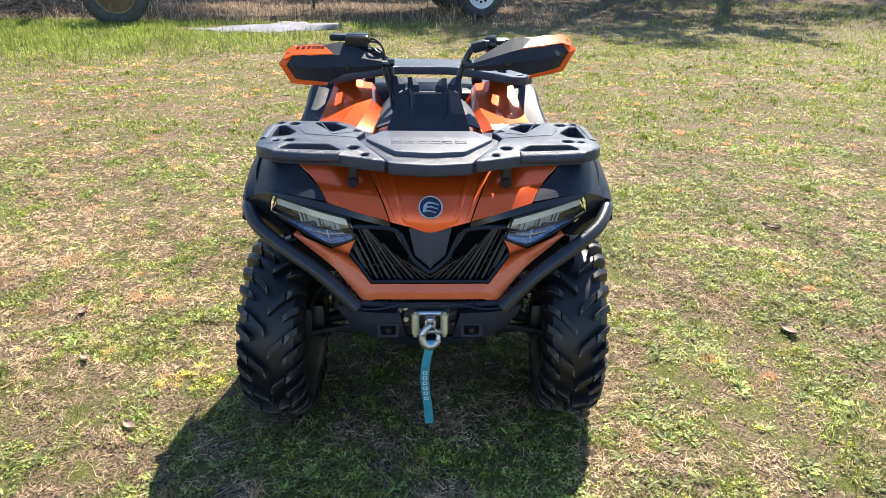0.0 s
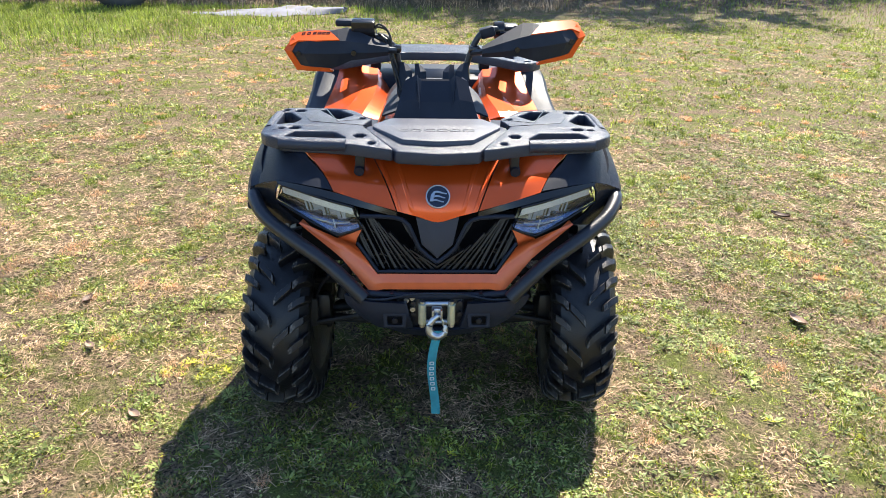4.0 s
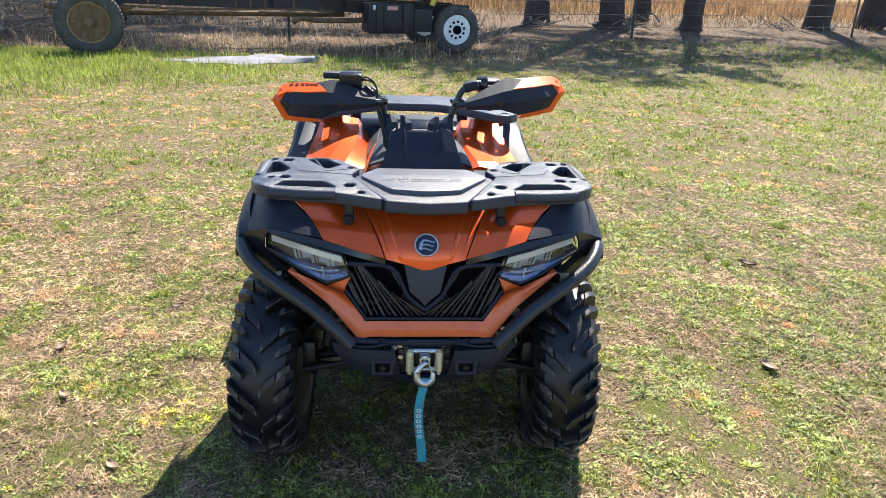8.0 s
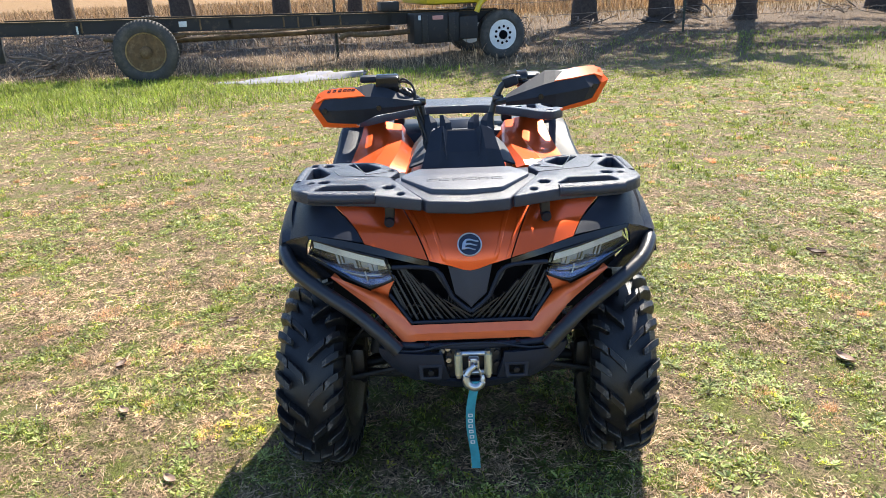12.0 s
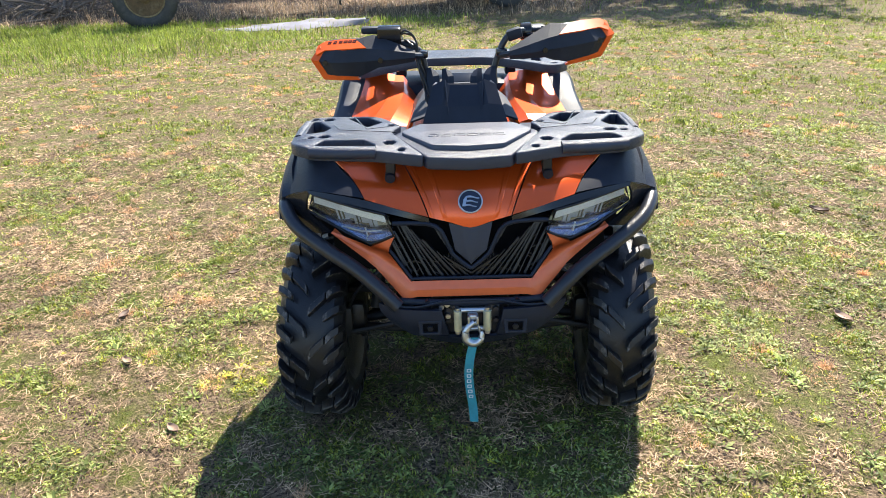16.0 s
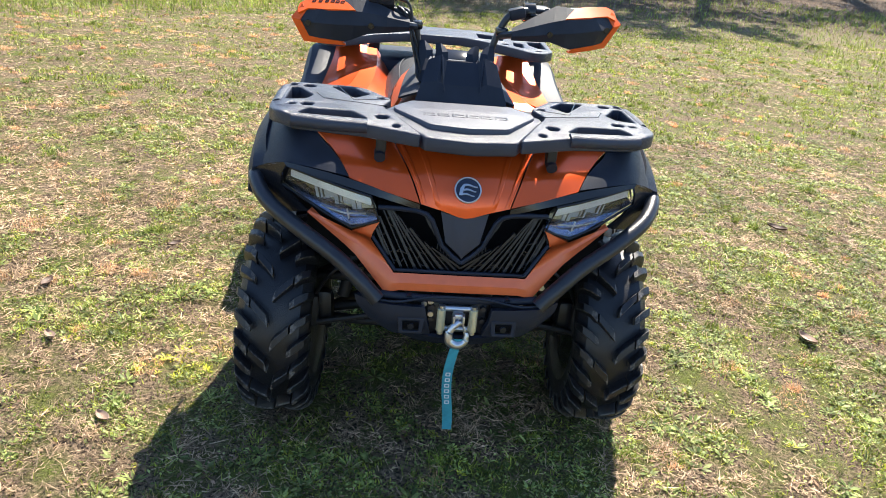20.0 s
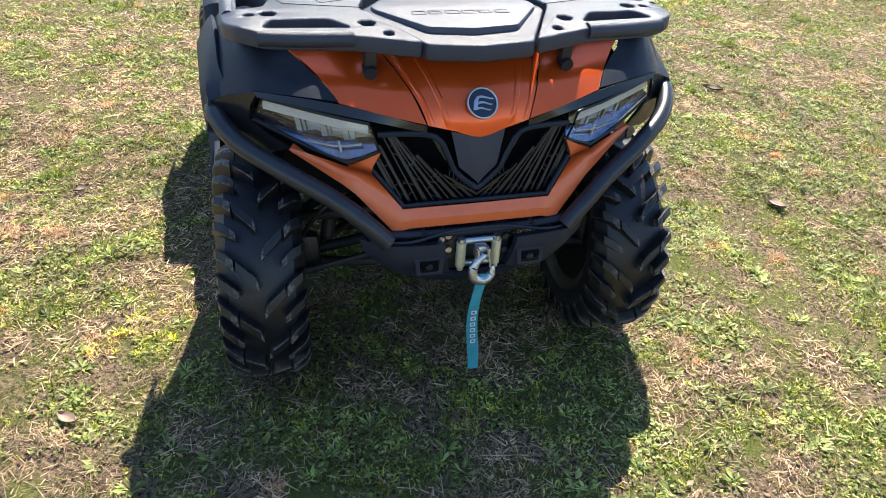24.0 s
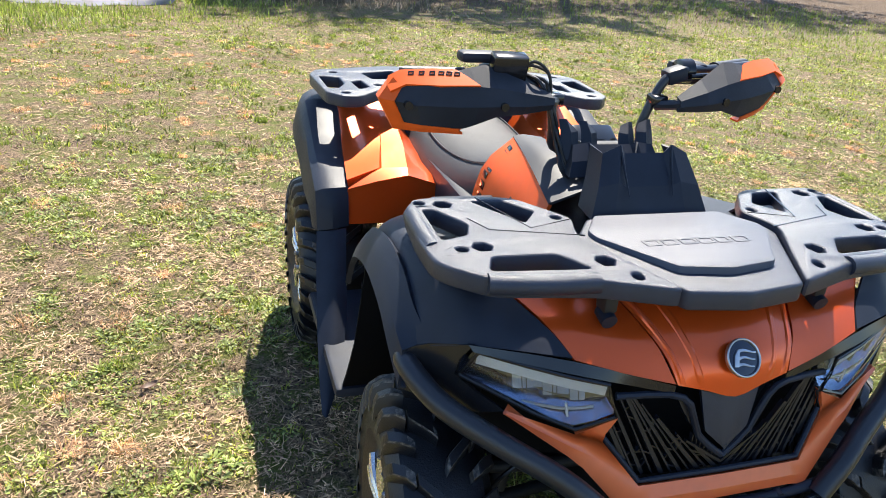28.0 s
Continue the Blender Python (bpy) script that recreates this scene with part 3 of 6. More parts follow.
leaves("ground_clover", x, y, height(x, y) + r.uniform(0.0, 0.025, len(x)), r.uniform(0, 6.3, len(x)), r.uniform(-0.1, 0.7, len(x)), r.uniform(0.010, 0.024, len(x)), r.uniform(0.006, 0.012, len(x)), WEED, "tiny clover and chickweed leaves")
x, y, r = scatter(5000, -7, 8, 3.0, 8.5, 49, lambda x, y: greener(x, y) ** 1.3)
rosettes("weed_rosettes", x, y, r.uniform(0.02, 0.05, len(x)), 7, WEED, "low broad-leaved lawn weeds", 66)
# long grass by the truck, and the green sward to the right of the trees' shade
x, y, r = scatter(64000, -9.5, 1.0, 6.0, 10.8, 71, lambda x, y: soft(y - 6.6 + 1.5 * lumps(x, y, 1.2, 5) - 0.35 * np.maximum(0, x + 4.5), 0.3, 2.4) * soft(0.9 - x, 0, 4) * (0.16 + 0.84 * (np.hypot((x + 2.4) / 1.40, (y - 9.95) / 0.62) > 1)))
blades("long_grass", x, y, r.uniform(0.04, 0.14, len(x)), r.uniform(0.006, 0.012, len(x)), r.uniform(0.0, 1.0, len(x)), FRESH, "long bright green grass", 72)
x, y, r = scatter(30000, 1.0, 14, 7.0, 16.0, 73, lambda x, y: greener(x, y) * soft(x, 2, 9))
blades("long_grass", x, y, r.uniform(0.05, 0.12, len(x)), r.uniform(0.007, 0.014, len(x)), r.uniform(0.1, 1.1, len(x)), FRESH, "green grass in dappled shade", 74)
x, y, r = scatter(42000, -14, 16, 9.5, 24, 75)
blades("shaded_pine_litter", x, y, r.uniform(0.06, 0.18, len(x)), r.uniform(0.005, 0.012, len(x)), r.uniform(1.0, 1.5, len(x)), SHADED_LITTER, "brown pine needles and dead grass, darkened for tree shade", 76, 0.2)
x, y, r = scatter(9000, -12, 3, 10.5, 14, 81)
blades("dry_thatch", x, y, r.uniform(0.05, 0.25, len(x)), r.uniform(0.005, 0.010, len(x)), r.uniform(0.3, 1.4, len(x)), STRAW, "pale dry grass behind the truck", 82, 0.5)
x, y, r = scatter(30000, -26, 34, 29, 52, 77)
blades("field_grass", x, y, r.uniform(0.25, 0.7, len(x)), r.uniform(0.02, 0.05, len(x)), r.uniform(0.0, 0.5, len(x)), leafy("field_straw", (0.22, 0.125, 0.06), (0.40, 0.26, 0.135), 0.3, 0.6), "tall dry orange field grass", 78)
x, y, r = scatter(15000, -24, 8, 27.5, 40, 87, lambda x, y: 0.3 + 0.7 * soft(lumps(x, y, 1.1, 23), 0.3, 0.7))
blades("field_grass", x, y, r.uniform(0.3, 0.95, len(x)), r.uniform(0.025, 0.06, len(x)), r.uniform(0.0, 0.6, len(x)), leafy("rough_field_straw", (0.12, 0.070, 0.036), (0.42, 0.28, 0.155), 0.3, 0.6), "rough dry grass and weeds at the field's edge", 88)
x, y, r = scatter(16000, -22, 28, 21.5, 29.5, 83, lambda x, y: 0.25 + 0.75 * soft(y + 3 * lumps(x, y, 1.7, 9), 23, 30))
blades("field_stubble", x, y, r.uniform(0.08, 0.34, len(x)), r.uniform(0.012, 0.03, len(x)), r.uniform(0.1, 1.2, len(x)), leafy("stubble", (0.10, 0.06, 0.03), (0.38, 0.25, 0.13), 0.25, 0.7), "low dry stubble at the field's edge", 84)
x, y, r = scatter(15000, -26, 3, 14.5, 28, 85, lambda x, y: 0.15 + 0.85 * soft(lumps(x, y, 1.4, 19), 0.35, 0.65))
blades("undergrowth", x, y, r.uniform(0.12, 0.55, len(x)), r.uniform(0.010, 0.026, len(x)), r.uniform(0.1, 1.3, len(x)), leafy("dry_brush", (0.10, 0.062, 0.040), (0.46, 0.33, 0.22), 0.25, 0.7), "dry brown undergrowth below the pines", 86, 0.8)
x, y, r = scatter(260, -6.5, 0.8, 10.6, 12.2, 79)
blades("dry_stalks", x, y, r.uniform(0.25, 0.6, len(x)), r.uniform(0.006, 0.012, len(x)), r.uniform(0.0, 0.5, len(x)), STRAW, "tall dry weed stalks", 80, 0.9)

# single things on the lawn
rng = random.Random(4)


def curled_leaf(x, y, size, turn, material, label):
    g = [[(u * size, v * size * 0.5 * (1 - u * u * 0.85), 0.012 + size * (0.25 * v * v + 0.15 * u * u)) for v in (-1, -0.5, 0, 0.5, 1)] for u in (-1, -0.55, 0, 0.55, 1)]
    bm = skin(g, 0.0012, 2, 1)
    bm.transform(Matrix.Translation((x, y, float(height(np.array([x]), np.array([y]))[0]))) @ Matrix.Rotation(turn, 4, "Z"))
    return tagged(part("fallen_leaf", bm, material, None), label, "leaf", "fallen leaves")


TAN_LEAF = shader("tan_leaf", (0.27, 0.18, 0.125), 0.6, vary=0.2, scale=60)
BROWN_LEAF = shader("brown_leaf", (0.10, 0.055, 0.035), 0.6, vary=0.3, scale=60)
curled_leaf(1.474, 0.40, 0.045, 1.9, TAN_LEAF, "pale tan curled dead leaf on the lawn")
for lx, ly, ls, lm in ((-1.40, 0.55, 0.035, BROWN_LEAF), (-1.05, 0.95, 0.03, BROWN_LEAF), (-1.25, 0.2, 0.03, TAN_LEAF), (1.15, 2.3, 0.05, BROWN_LEAF), (1.75, -0.2, 0.03, TAN_LEAF), (-0.95, -0.2, 0.03, TAN_LEAF), (1.9, 1.5, 0.05, BROWN_LEAF)):
    curled_leaf(lx, ly, ls, rng.uniform(0, 6), lm, "curled brown dead leaf on the lawn" if lm is BROWN_LEAF else "pale tan curled dead leaf on the lawn")

# ---- the truck chassis at the edge of the lawn ----
RUSTY = shader("rusty_steel", (0.12, 0.075, 0.036), 0.75, 0.2, vary=0.4, scale=9, bump=0.5, bump_scale=60, dirt=(0.22, 0.16, 0.09), dirt_scale=7)
FRAME = shader("frame_paint", (0.012, 0.012, 0.014), 0.62, vary=0.3, scale=3, dirt=(0.10, 0.07, 0.05), dirt_scale=5, dirt_edge=(0.58, 0.75))
YELLOW_PAINT = shader("truck_yellow", (0.62, 0.47, 0.03), 0.4, 0, 0.3, vary=0.1, scale=3, dirt=(0.25, 0.18, 0.07), dirt_scale=4, dirt_edge=(0.6, 0.8))
WHITE_RIM = shader("white_rim", (0.72, 0.73, 0.74), 0.45, 0.1, vary=0.1, scale=8, dirt=(0.30, 0.26, 0.22), dirt_scale=9, dirt_edge=(0.62, 0.8))
OLD_TYRE = shader("old_tyre", (0.055, 0.053, 0.050), 0.8, vary=0.25, scale=6, bump=0.4, bump_scale=80, dirt=(0.14, 0.125, 0.10), dirt_scale=5, dirt_edge=(0.5, 0.75))
LIP_TAN = shader("ochre_rim", (0.26, 0.19, 0.085), 0.7, 0.1, vary=0.35, scale=12, dirt=(0.07, 0.045, 0.03), dirt_scale=9)
LABEL_RED = shader("faded_label", (0.60, 0.30, 0.26), 0.6, vary=0.15, scale=30)
TRUCK_AT = Matrix.Translation((-4.78, 10.22, 0)) @ Matrix.Rotation(radians(16.5), 4, "Z")
truck = thing("truck_chassis", 0, 0, 0, "old truck chassis with bare black frame and yellow cab", "truck")
TL = 6.25


def truck_wheel(u, v, r, rim_mat, deep):
    dish = [(v, r * 0.62), (v + 0.02, r * 0.60), (v + 0.03, r * 0.55), (v + 0.15, r * 0.52), (v + 0.17, r * 0.40), (v + 0.11, r * 0.31), (v + 0.06, r * 0.26), (v + 0.05, r * 0.10)]
    flat = [(v, r * 0.60), (v + 0.03, r * 0.58), (v + 0.04, r * 0.53), (v + 0.07, r * 0.50), (v + 0.05, r * 0.30), (v, r * 0.25), (v - 0.02, r * 0.10)]
    w = part("wheel", lathe(dish if deep else flat, "y", 40, (u, 0, r * 0.97)), rim_mat, truck, "rusty brown dished wheel" if deep else "white steel wheel")
    if deep:
        part("rim_lip", lathe([(v + 0.012, r * 0.63), (v - 0.012, r * 0.605), (v - 0.004, r * 0.575), (v + 0.03, r * 0.565)], "y", 40, (u, 0, r * 0.97)), LIP_TAN, w, "dull ochre rim lip")
    prof = [(v + 0.02, r * 0.58), (v - 0.015, r * 0.66), (v - 0.02, r * 0.80), (v + 0.0, r * 0.93), (v + 0.03, r * 0.985), (v + 0.10, r), (v + 0.20, r), (v + 0.26, r * 0.97), (v + 0.28, r * 0.80), (v + 0.26, r * 0.6)]
    bm = lathe(prof, "y", 56, (u, 0, r * 0.97))
    for i in range(56):
        a = 2 * math.pi * i / 56
        block(u + (r - 0.004) * math.cos(a), v + 0.035, r * 0.97 + (r - 0.004) * math.sin(a), 0.022, 0.05, 0.026, 0, Euler((0, -a, 0)).to_matrix(), bm)
    part("tyre", bm, OLD_TYRE, w)
    # No openings are cut; near-black discs stand for the shade in them.
    for i in range(10 if not deep else 5):
        a = 2 * math.pi * i / (10 if not deep else 5) + 0.2
        q = r * (0.33 if not deep else 0.435)
        vv = v + (0.004 if not deep else 0.158)
        part("hole_shade_disc", lathe([(vv - 0.012, 0.001), (vv - 0.012, 0.024 if not deep else 0.045), (vv + 0.02, 0.024 if not deep else 0.045)], "y", 12, (u + q * math.cos(a), 0, r * 0.97 + q * math.sin(a))), VOID, w)
    part("hub", lathe([(v + 0.06, r * 0.20), (v - 0.03, r * 0.18), (v - 0.05, r * 0.12), (v - 0.05, 0.001)], "y", 24, (u, 0, r * 0.97)), RUSTY if deep else VOID, w)
    return w


for v, flipv in ((0.0, False), (1.9, True)):
    truck_wheel(0, v, 0.51, RUSTY, True)
    truck_wheel(TL, v + (0.05 if not flipv else -0.05), 0.445, WHITE_RIM, False)
for v in (0.48, 1.38):
    def rail_z(u):
        return 0.885 - 0.022 * u
    part("frame_rail", skin([[(u, v, rail_z(u) - 0.105), (u, v, rail_z(u) + 0.105)] for u in np.linspace(-2.25, TL + 0.4, 8)], 0.01, 1, 1), FRAME, truck, "long black steel frame rail")
    for e in (-0.105, 0.105):
        part("rail_flange", skin([[(u, v - 0.035, rail_z(u) + e), (u, v + 0.06, rail_z(u) + e)] for u in np.linspace(-2.25, TL + 0.4, 8)], 0.008, 1, 1), RUSTY if e > 0 else FRAME, truck)
for u in (-2.2, -1.0, 1.4, 2.9, 4.2):
    part("cross_member", block(u, 0.93, rail_z(u), 0.10, 0.92, 0.15, 0.01), FRAME, truck)
for u in (-0.95, 0.9, 2.3, 2.55, 2.8, 3.3):
    part("rail_bolt_plate", block(u, 0.470, rail_z(u), 0.03, 0.02, 0.17, 0.004), RUSTY, truck)
part("rear_post", block(-2.22, 0.5, 0.62, 0.12, 0.1, 0.40, 0.01), FRAME, truck)
part("rail_tag", block(0.62, 0.468, 0.885, 0.13, 0.008, 0.09, 0.002), PALE, truck, "torn white tag")
part("rail_tag", block(-1.02, 0.468, 0.87, 0.03, 0.008, 0.13, 0.002), PALE, truck, "torn white tag")
part("rear_axle", tube([(0, 0.2, 0.49), (0, 1.7, 0.49)], 0.09, 14, 1), RUSTY, truck)
part("leaf_spring", tube([(-0.65, 0.45, 0.72), (0, 0.45, 0.60), (0.65, 0.45, 0.72)], 0.04, 8, 5), RUSTY, truck)
part("front_axle", tube([(TL, 0.2, 0.42), (TL, 1.7, 0.42)], 0.07, 12, 1), FRAME, truck)
part("drive_shaft", tube([(0.3, 0.9, 0.60), (4.3, 0.9, 0.62)], 0.045, 12, 1), RUSTY, truck)
part("air_line", tube([(0.4, 0.47, 0.74), (1.5, 0.46, 0.70), (3.0, 0.46, 0.72), (4.0, 0.46, 0.70)], 0.018, 8, 4), RUSTY, truck)
part("exhaust_pipe", tube([(3.25, 0.35, 0.50), (3.38, 0.32, 0.58), (3.7, 0.3, 0.55), (4.3, 0.3, 0.56), (4.7, 0.3, 0.58)], 0.045, 12, 4), RUSTY, truck, "rusty exhaust pipe")
box = part("battery_box", block(4.95, 0.22, 0.62, 0.86, 0.50, 0.52, 0.03), FRAME, truck, "black step and battery box")
for u in (4.72, 5.22):
    part("box_strap", block(u, -0.045, 0.62, 0.11, 0.03, 0.50, 0.01), DARK, box)
part("box_label", block(4.97, -0.036, 0.80, 0.20, 0.008, 0.07, 0.002), LABEL_RED, box, "faded red and white label")
part("box_label", block(4.63, -0.036, 0.81, 0.05, 0.008, 0.08, 0.002), PALE, box)
part("cab_step", block(5.55, 0.15, 0.60, 0.36, 0.4, 0.40, 0.03), FRAME, truck)
cab = part("cab", block(5.38, 0.95, 1.66, 1.20, 1.85, 1.30, 0.08), YELLOW_PAINT, truck, "weathered yellow cab")
part("hood", block(6.55, 0.95, 1.45, 1.3, 1.5, 0.75, 0.1), YELLOW_PAINT, truck)
part("wheel_arch", tube([(5.72, 0.0, 0.86), (5.80, 0.0, 1.02), (6.0, 0.0, 1.16), (6.25, 0.0, 1.20), (6.6, 0.0, 1.08)], 0.05, 10, 4), YELLOW_PAINT, truck)
part("bracket", block(4.15, 0.3, 1.02, 0.34, 0.3, 0.16, 0.02), FRAME, truck)
truck.matrix_world = TRUCK_AT

# pale sheet of tarpaulin lying in the grass
TARP = shader("old_tarpaulin", (0.165, 0.165, 0.20), 0.8, vary=0.3, scale=3, dirt=(0.16, 0.14, 0.10), dirt_scale=4, dirt_edge=(0.50, 0.70))
tg = []
for i in range(13):
    f = i / 12
    cx = -3.60 + 2.35 * f
    y0, y1 = 9.78 - 0.30 * math.sin(3.1 * f) + 0.30 * f + 0.07 * math.sin(i * 1.7), 9.95 + 0.60 * math.sin(min(1, f * 1.15) * 2.4) ** 2 + 0.15 * f + 0.08 * math.sin(i * 2.3)
    row = []
    for k in range(6):
        px, py = cx + 0.04 * math.sin(k * 2 + i), y0 + (y1 - y0) * k / 5
        fold = 0.018 * abs(math.sin(i * 1.3 + k * 1.9)) + 0.070 * max(0, math.sin(2.6 * f - 0.4)) * abs(math.sin(k * 1.1 + i * 0.9))
        row.append((px, py, float(height(np.array([px]), np.array([py]))[0]) + 0.004 + fold * (0 < k < 5)))
    tg.append(row)
tagged(part("tarpaulin", skin(tg, 0.006, 2, 2), TARP, None), "crumpled pale grey tarpaulin lying in long grass", "tarpaulin")

# ---- trees, fence, brush ----
BARK = shader("pine_bark", (0.045, 0.034, 0.030), 0.9, vary=0.4, scale=14, bump=1.0, bump_scale=28, dirt=(0.09, 0.072, 0.06), dirt_scale=12, dirt_edge=(0.5, 0.75))
NEEDLE = leafy("pine_needle", (0.03, 0.05, 0.02), (0.08, 0.12, 0.03), 0.3)


def tree(x, y, r, tall, lean, seed):
    rg = np.random.default_rng(seed)
    t = thing("pine_tree", x, y, 0, "tall pine with dark furrowed bark and a bare lower trunk", "tree", "pines along the field")
    pts, rad = [], []
    for f in np.linspace(0, 1, 9):
        pts.append((x + lean * f * tall * 0.1 + 0.10 * math.sin(seed + 4 * f), y + 0.1 * math.cos(seed * 2 + 3 * f), tall * f - 0.1))
        rad.append(r * (1.5 if f == 0 else 1.0) * (1 - 0.75 * f))
    pts.insert(1, (x, y, 0.25))
    rad.insert(1, r * 1.08)
    bm = tube(pts, rad, 18, 4)
    for v in bm.verts:
        a = math.atan2(v.co.y - y, v.co.x - x)
        v.co.x += 0.06 * r * math.sin(9 * a + v.co.z * 2)
        v.co.y += 0.06 * r * math.cos(8 * a + v.co.z * 3)
    trunk = part("trunk", bm, BARK, t)
    bm = bmesh.new()
    ends = []
    for i in range(16):
        z = tall * (0.45 + 0.5 * i / 15)
        a = i * 2.4 + seed
        L = (1 - (z / tall - 0.45) * 1.3) * min(tall, 22) * 0.23 + 0.5
        e = (x + L * math.cos(a), y + L * math.sin(a), z + 0.25 * L)
        tube([(x + lean * z * 0.1, y, z), (0.5 * (x + e[0]), 0.5 * (y + e[1]), z + 0.05 * L), e], [0.07, 0.05, 0.015], 6, 2, bm)
        ends.append((e, L))
    part("limbs", bm, BARK, t)
    P, S = [], []
    for e, L in ends:
        for k in range(8 if tall > 20 else 5):
            f = 0.45 + 0.6 * rg.random()
            c = np.array((x + (e[0] - x) * f, y + (e[1] - y) * f, e[2] - 0.2 * L * (1 - f))) + rg.normal(0, 0.18 * L, 3) * (1, 1, 0.5)
            P.append(c + rg.normal(0, 0.26, (34 if tall > 20 else 20, 3)) * (1.2, 1.2, 0.6))
    P = np.concatenate(P)
    n = len(P)
    az, tl = rg.uniform(0, 6.3, n), rg.uniform(-0.6, 0.9, n)
    d = np.stack([np.cos(az) * np.cos(tl), np.sin(az) * np.cos(tl), np.sin(tl)], -1) * rg.uniform(0.12, 0.3, (n, 1))
    q = np.stack([-np.sin(az), np.cos(az), np.zeros(n)], -1) * 0.055
    v = np.stack([P - d, P + q, P + d, P - q], 1).reshape(-1, 3)
    link("crown", raw_mesh("crown", v, np.arange(n * 4).reshape(-1, 4)), NEEDLE, t)


# The last pine, unseen behind the cab, is added only for its shade.
for i, (tx, ty, tr, tt, tl) in enumerate(((4.45, 20.9, 0.36, 15, 0.1), (6.65, 20.5, 0.36, 16, -0.05), (9.0, 24.8, 0.30, 14, 0), (9.15, 20.5, 0.30, 15, 0.25), (14.8, 23.4, 0.40, 16, 0.2), (17.6, 24.6, 0.50, 17, 0.3),
                                          (-14.1, 27.2, 0.36, 24, 0), (-10.9, 26.5, 0.44, 25, 0), (-9.2, 26.0, 0.42, 23, -0.1), (-5.9, 27.5, 0.33, 24, 0.05), (-3.2, 28.5, 0.28, 25, 0), (1.5, 29.2, 0.34, 25, 0))):
    tree(tx, ty, tr, tt, tl, i + 3)

POST = shader("fence_post_paint", (0.035, 0.045, 0.035), 0.7, vary=0.3, scale=10)
WIRE = shader("fence_wire", (0.20, 0.17, 0.15), 0.6, 0.7, vary=0.2)
fence = thing("wire_fence", -4, 15, 0, "sagging wire fence on thin steel posts", "fence")
for fx, fy in ((-9.5, 13.6), (-2.05, 13.2), (6.05, 16.6), (14.0, 20.0)):
    part("fence_post", block(fx, fy, 0.62, 0.05, 0.04, 1.30, 0.006), POST, fence)
for z in (0.30, 0.60, 0.90):
    part("fence_wire", tube([(-14, 14.2, z), (-9.5, 13.58, z), (-2.05, 13.18, z - 0.02), (6.05, 16.58, z), (14.0, 19.98, z)], 0.006, 5, 3), WIRE, fence)
STICK = shader("dead_branch", (0.17, 0.13, 0.10), 0.85, vary=0.3, scale=12, bump=0.6, bump_scale=50)
rg = random.Random(12)
for bx, by, bw, nb in ((-6.9, 12.2, 1.3, 70), (-8.6, 13.0, 1.6, 50), (7.0, 19.8, 0.9, 14), (12.4, 21.5, 1.2, 18), (4.3, 19.6, 0.7, 12), (-11, 20, 3.0, 50), (-4, 22, 3.0, 40), (-7.5, 16.5, 2.5, 50), (2.0, 17.5, 0.7, 8)):
    pile = thing("brush_pile", bx, by, 0, "heap of dead grey-brown branches", "branches", "brush piles")
    for i in range(nb):
        a, L = rg.uniform(0, 6.3), rg.uniform(0.3, 1.2)
        q = rg.choice((0.006, 0.009, 0.009, 0.014, 0.022))
        c = (bx + rg.gauss(0, bw * 0.45), by + rg.gauss(0, 0.35), 0.05 + abs(rg.gauss(0, 0.16)))
        d = (math.cos(a) * L / 2, math.sin(a) * L / 2, rg.uniform(-0.12, 0.30))
        part("branch", tube([(c[0] - d[0], c[1] - d[1], max(0.02, c[2] - d[2])), (c[0] + rg.gauss(0, 0.04), c[1], c[2] + rg.uniform(0, 0.12)), (c[0] + d[0], c[1] + d[1], max(0.02, c[2] + d[2]))], [q * rg.uniform(0.9, 1.3), q, q * 0.35], 6, 3), STICK, pile)

# ---- the quad bike (its nose points to -y) ----
bike = thing("quad_bike", 0, 0.6, 0, "burnt orange and black four-wheeled quad bike parked on patchy lawn", "quad bike")
AXLE_F, AXLE_R, WHEEL_Z, TYRE_R = 0.0, 1.24, 0.283, 0.295
STEER = radians(-3.7)


def tyre_carcass(half):
    """Tyre about the x axis, without its lugs."""
    h = half
    side = [(-h * 0.80, 0.150), (-h * 0.95, 0.175), (-h * 0.985, 0.185), (-h * 0.96, 0.195), (-h * 0.97, 0.218), (-h * 1.00, 0.228), (-h * 0.95, 0.238), (-h * 0.76, 0.257), (-h * 0.4, 0.264)]
    return lathe(side + [(0, 0.266)] + [(-u, r) for u, r in side[::-1]], "x", 72)


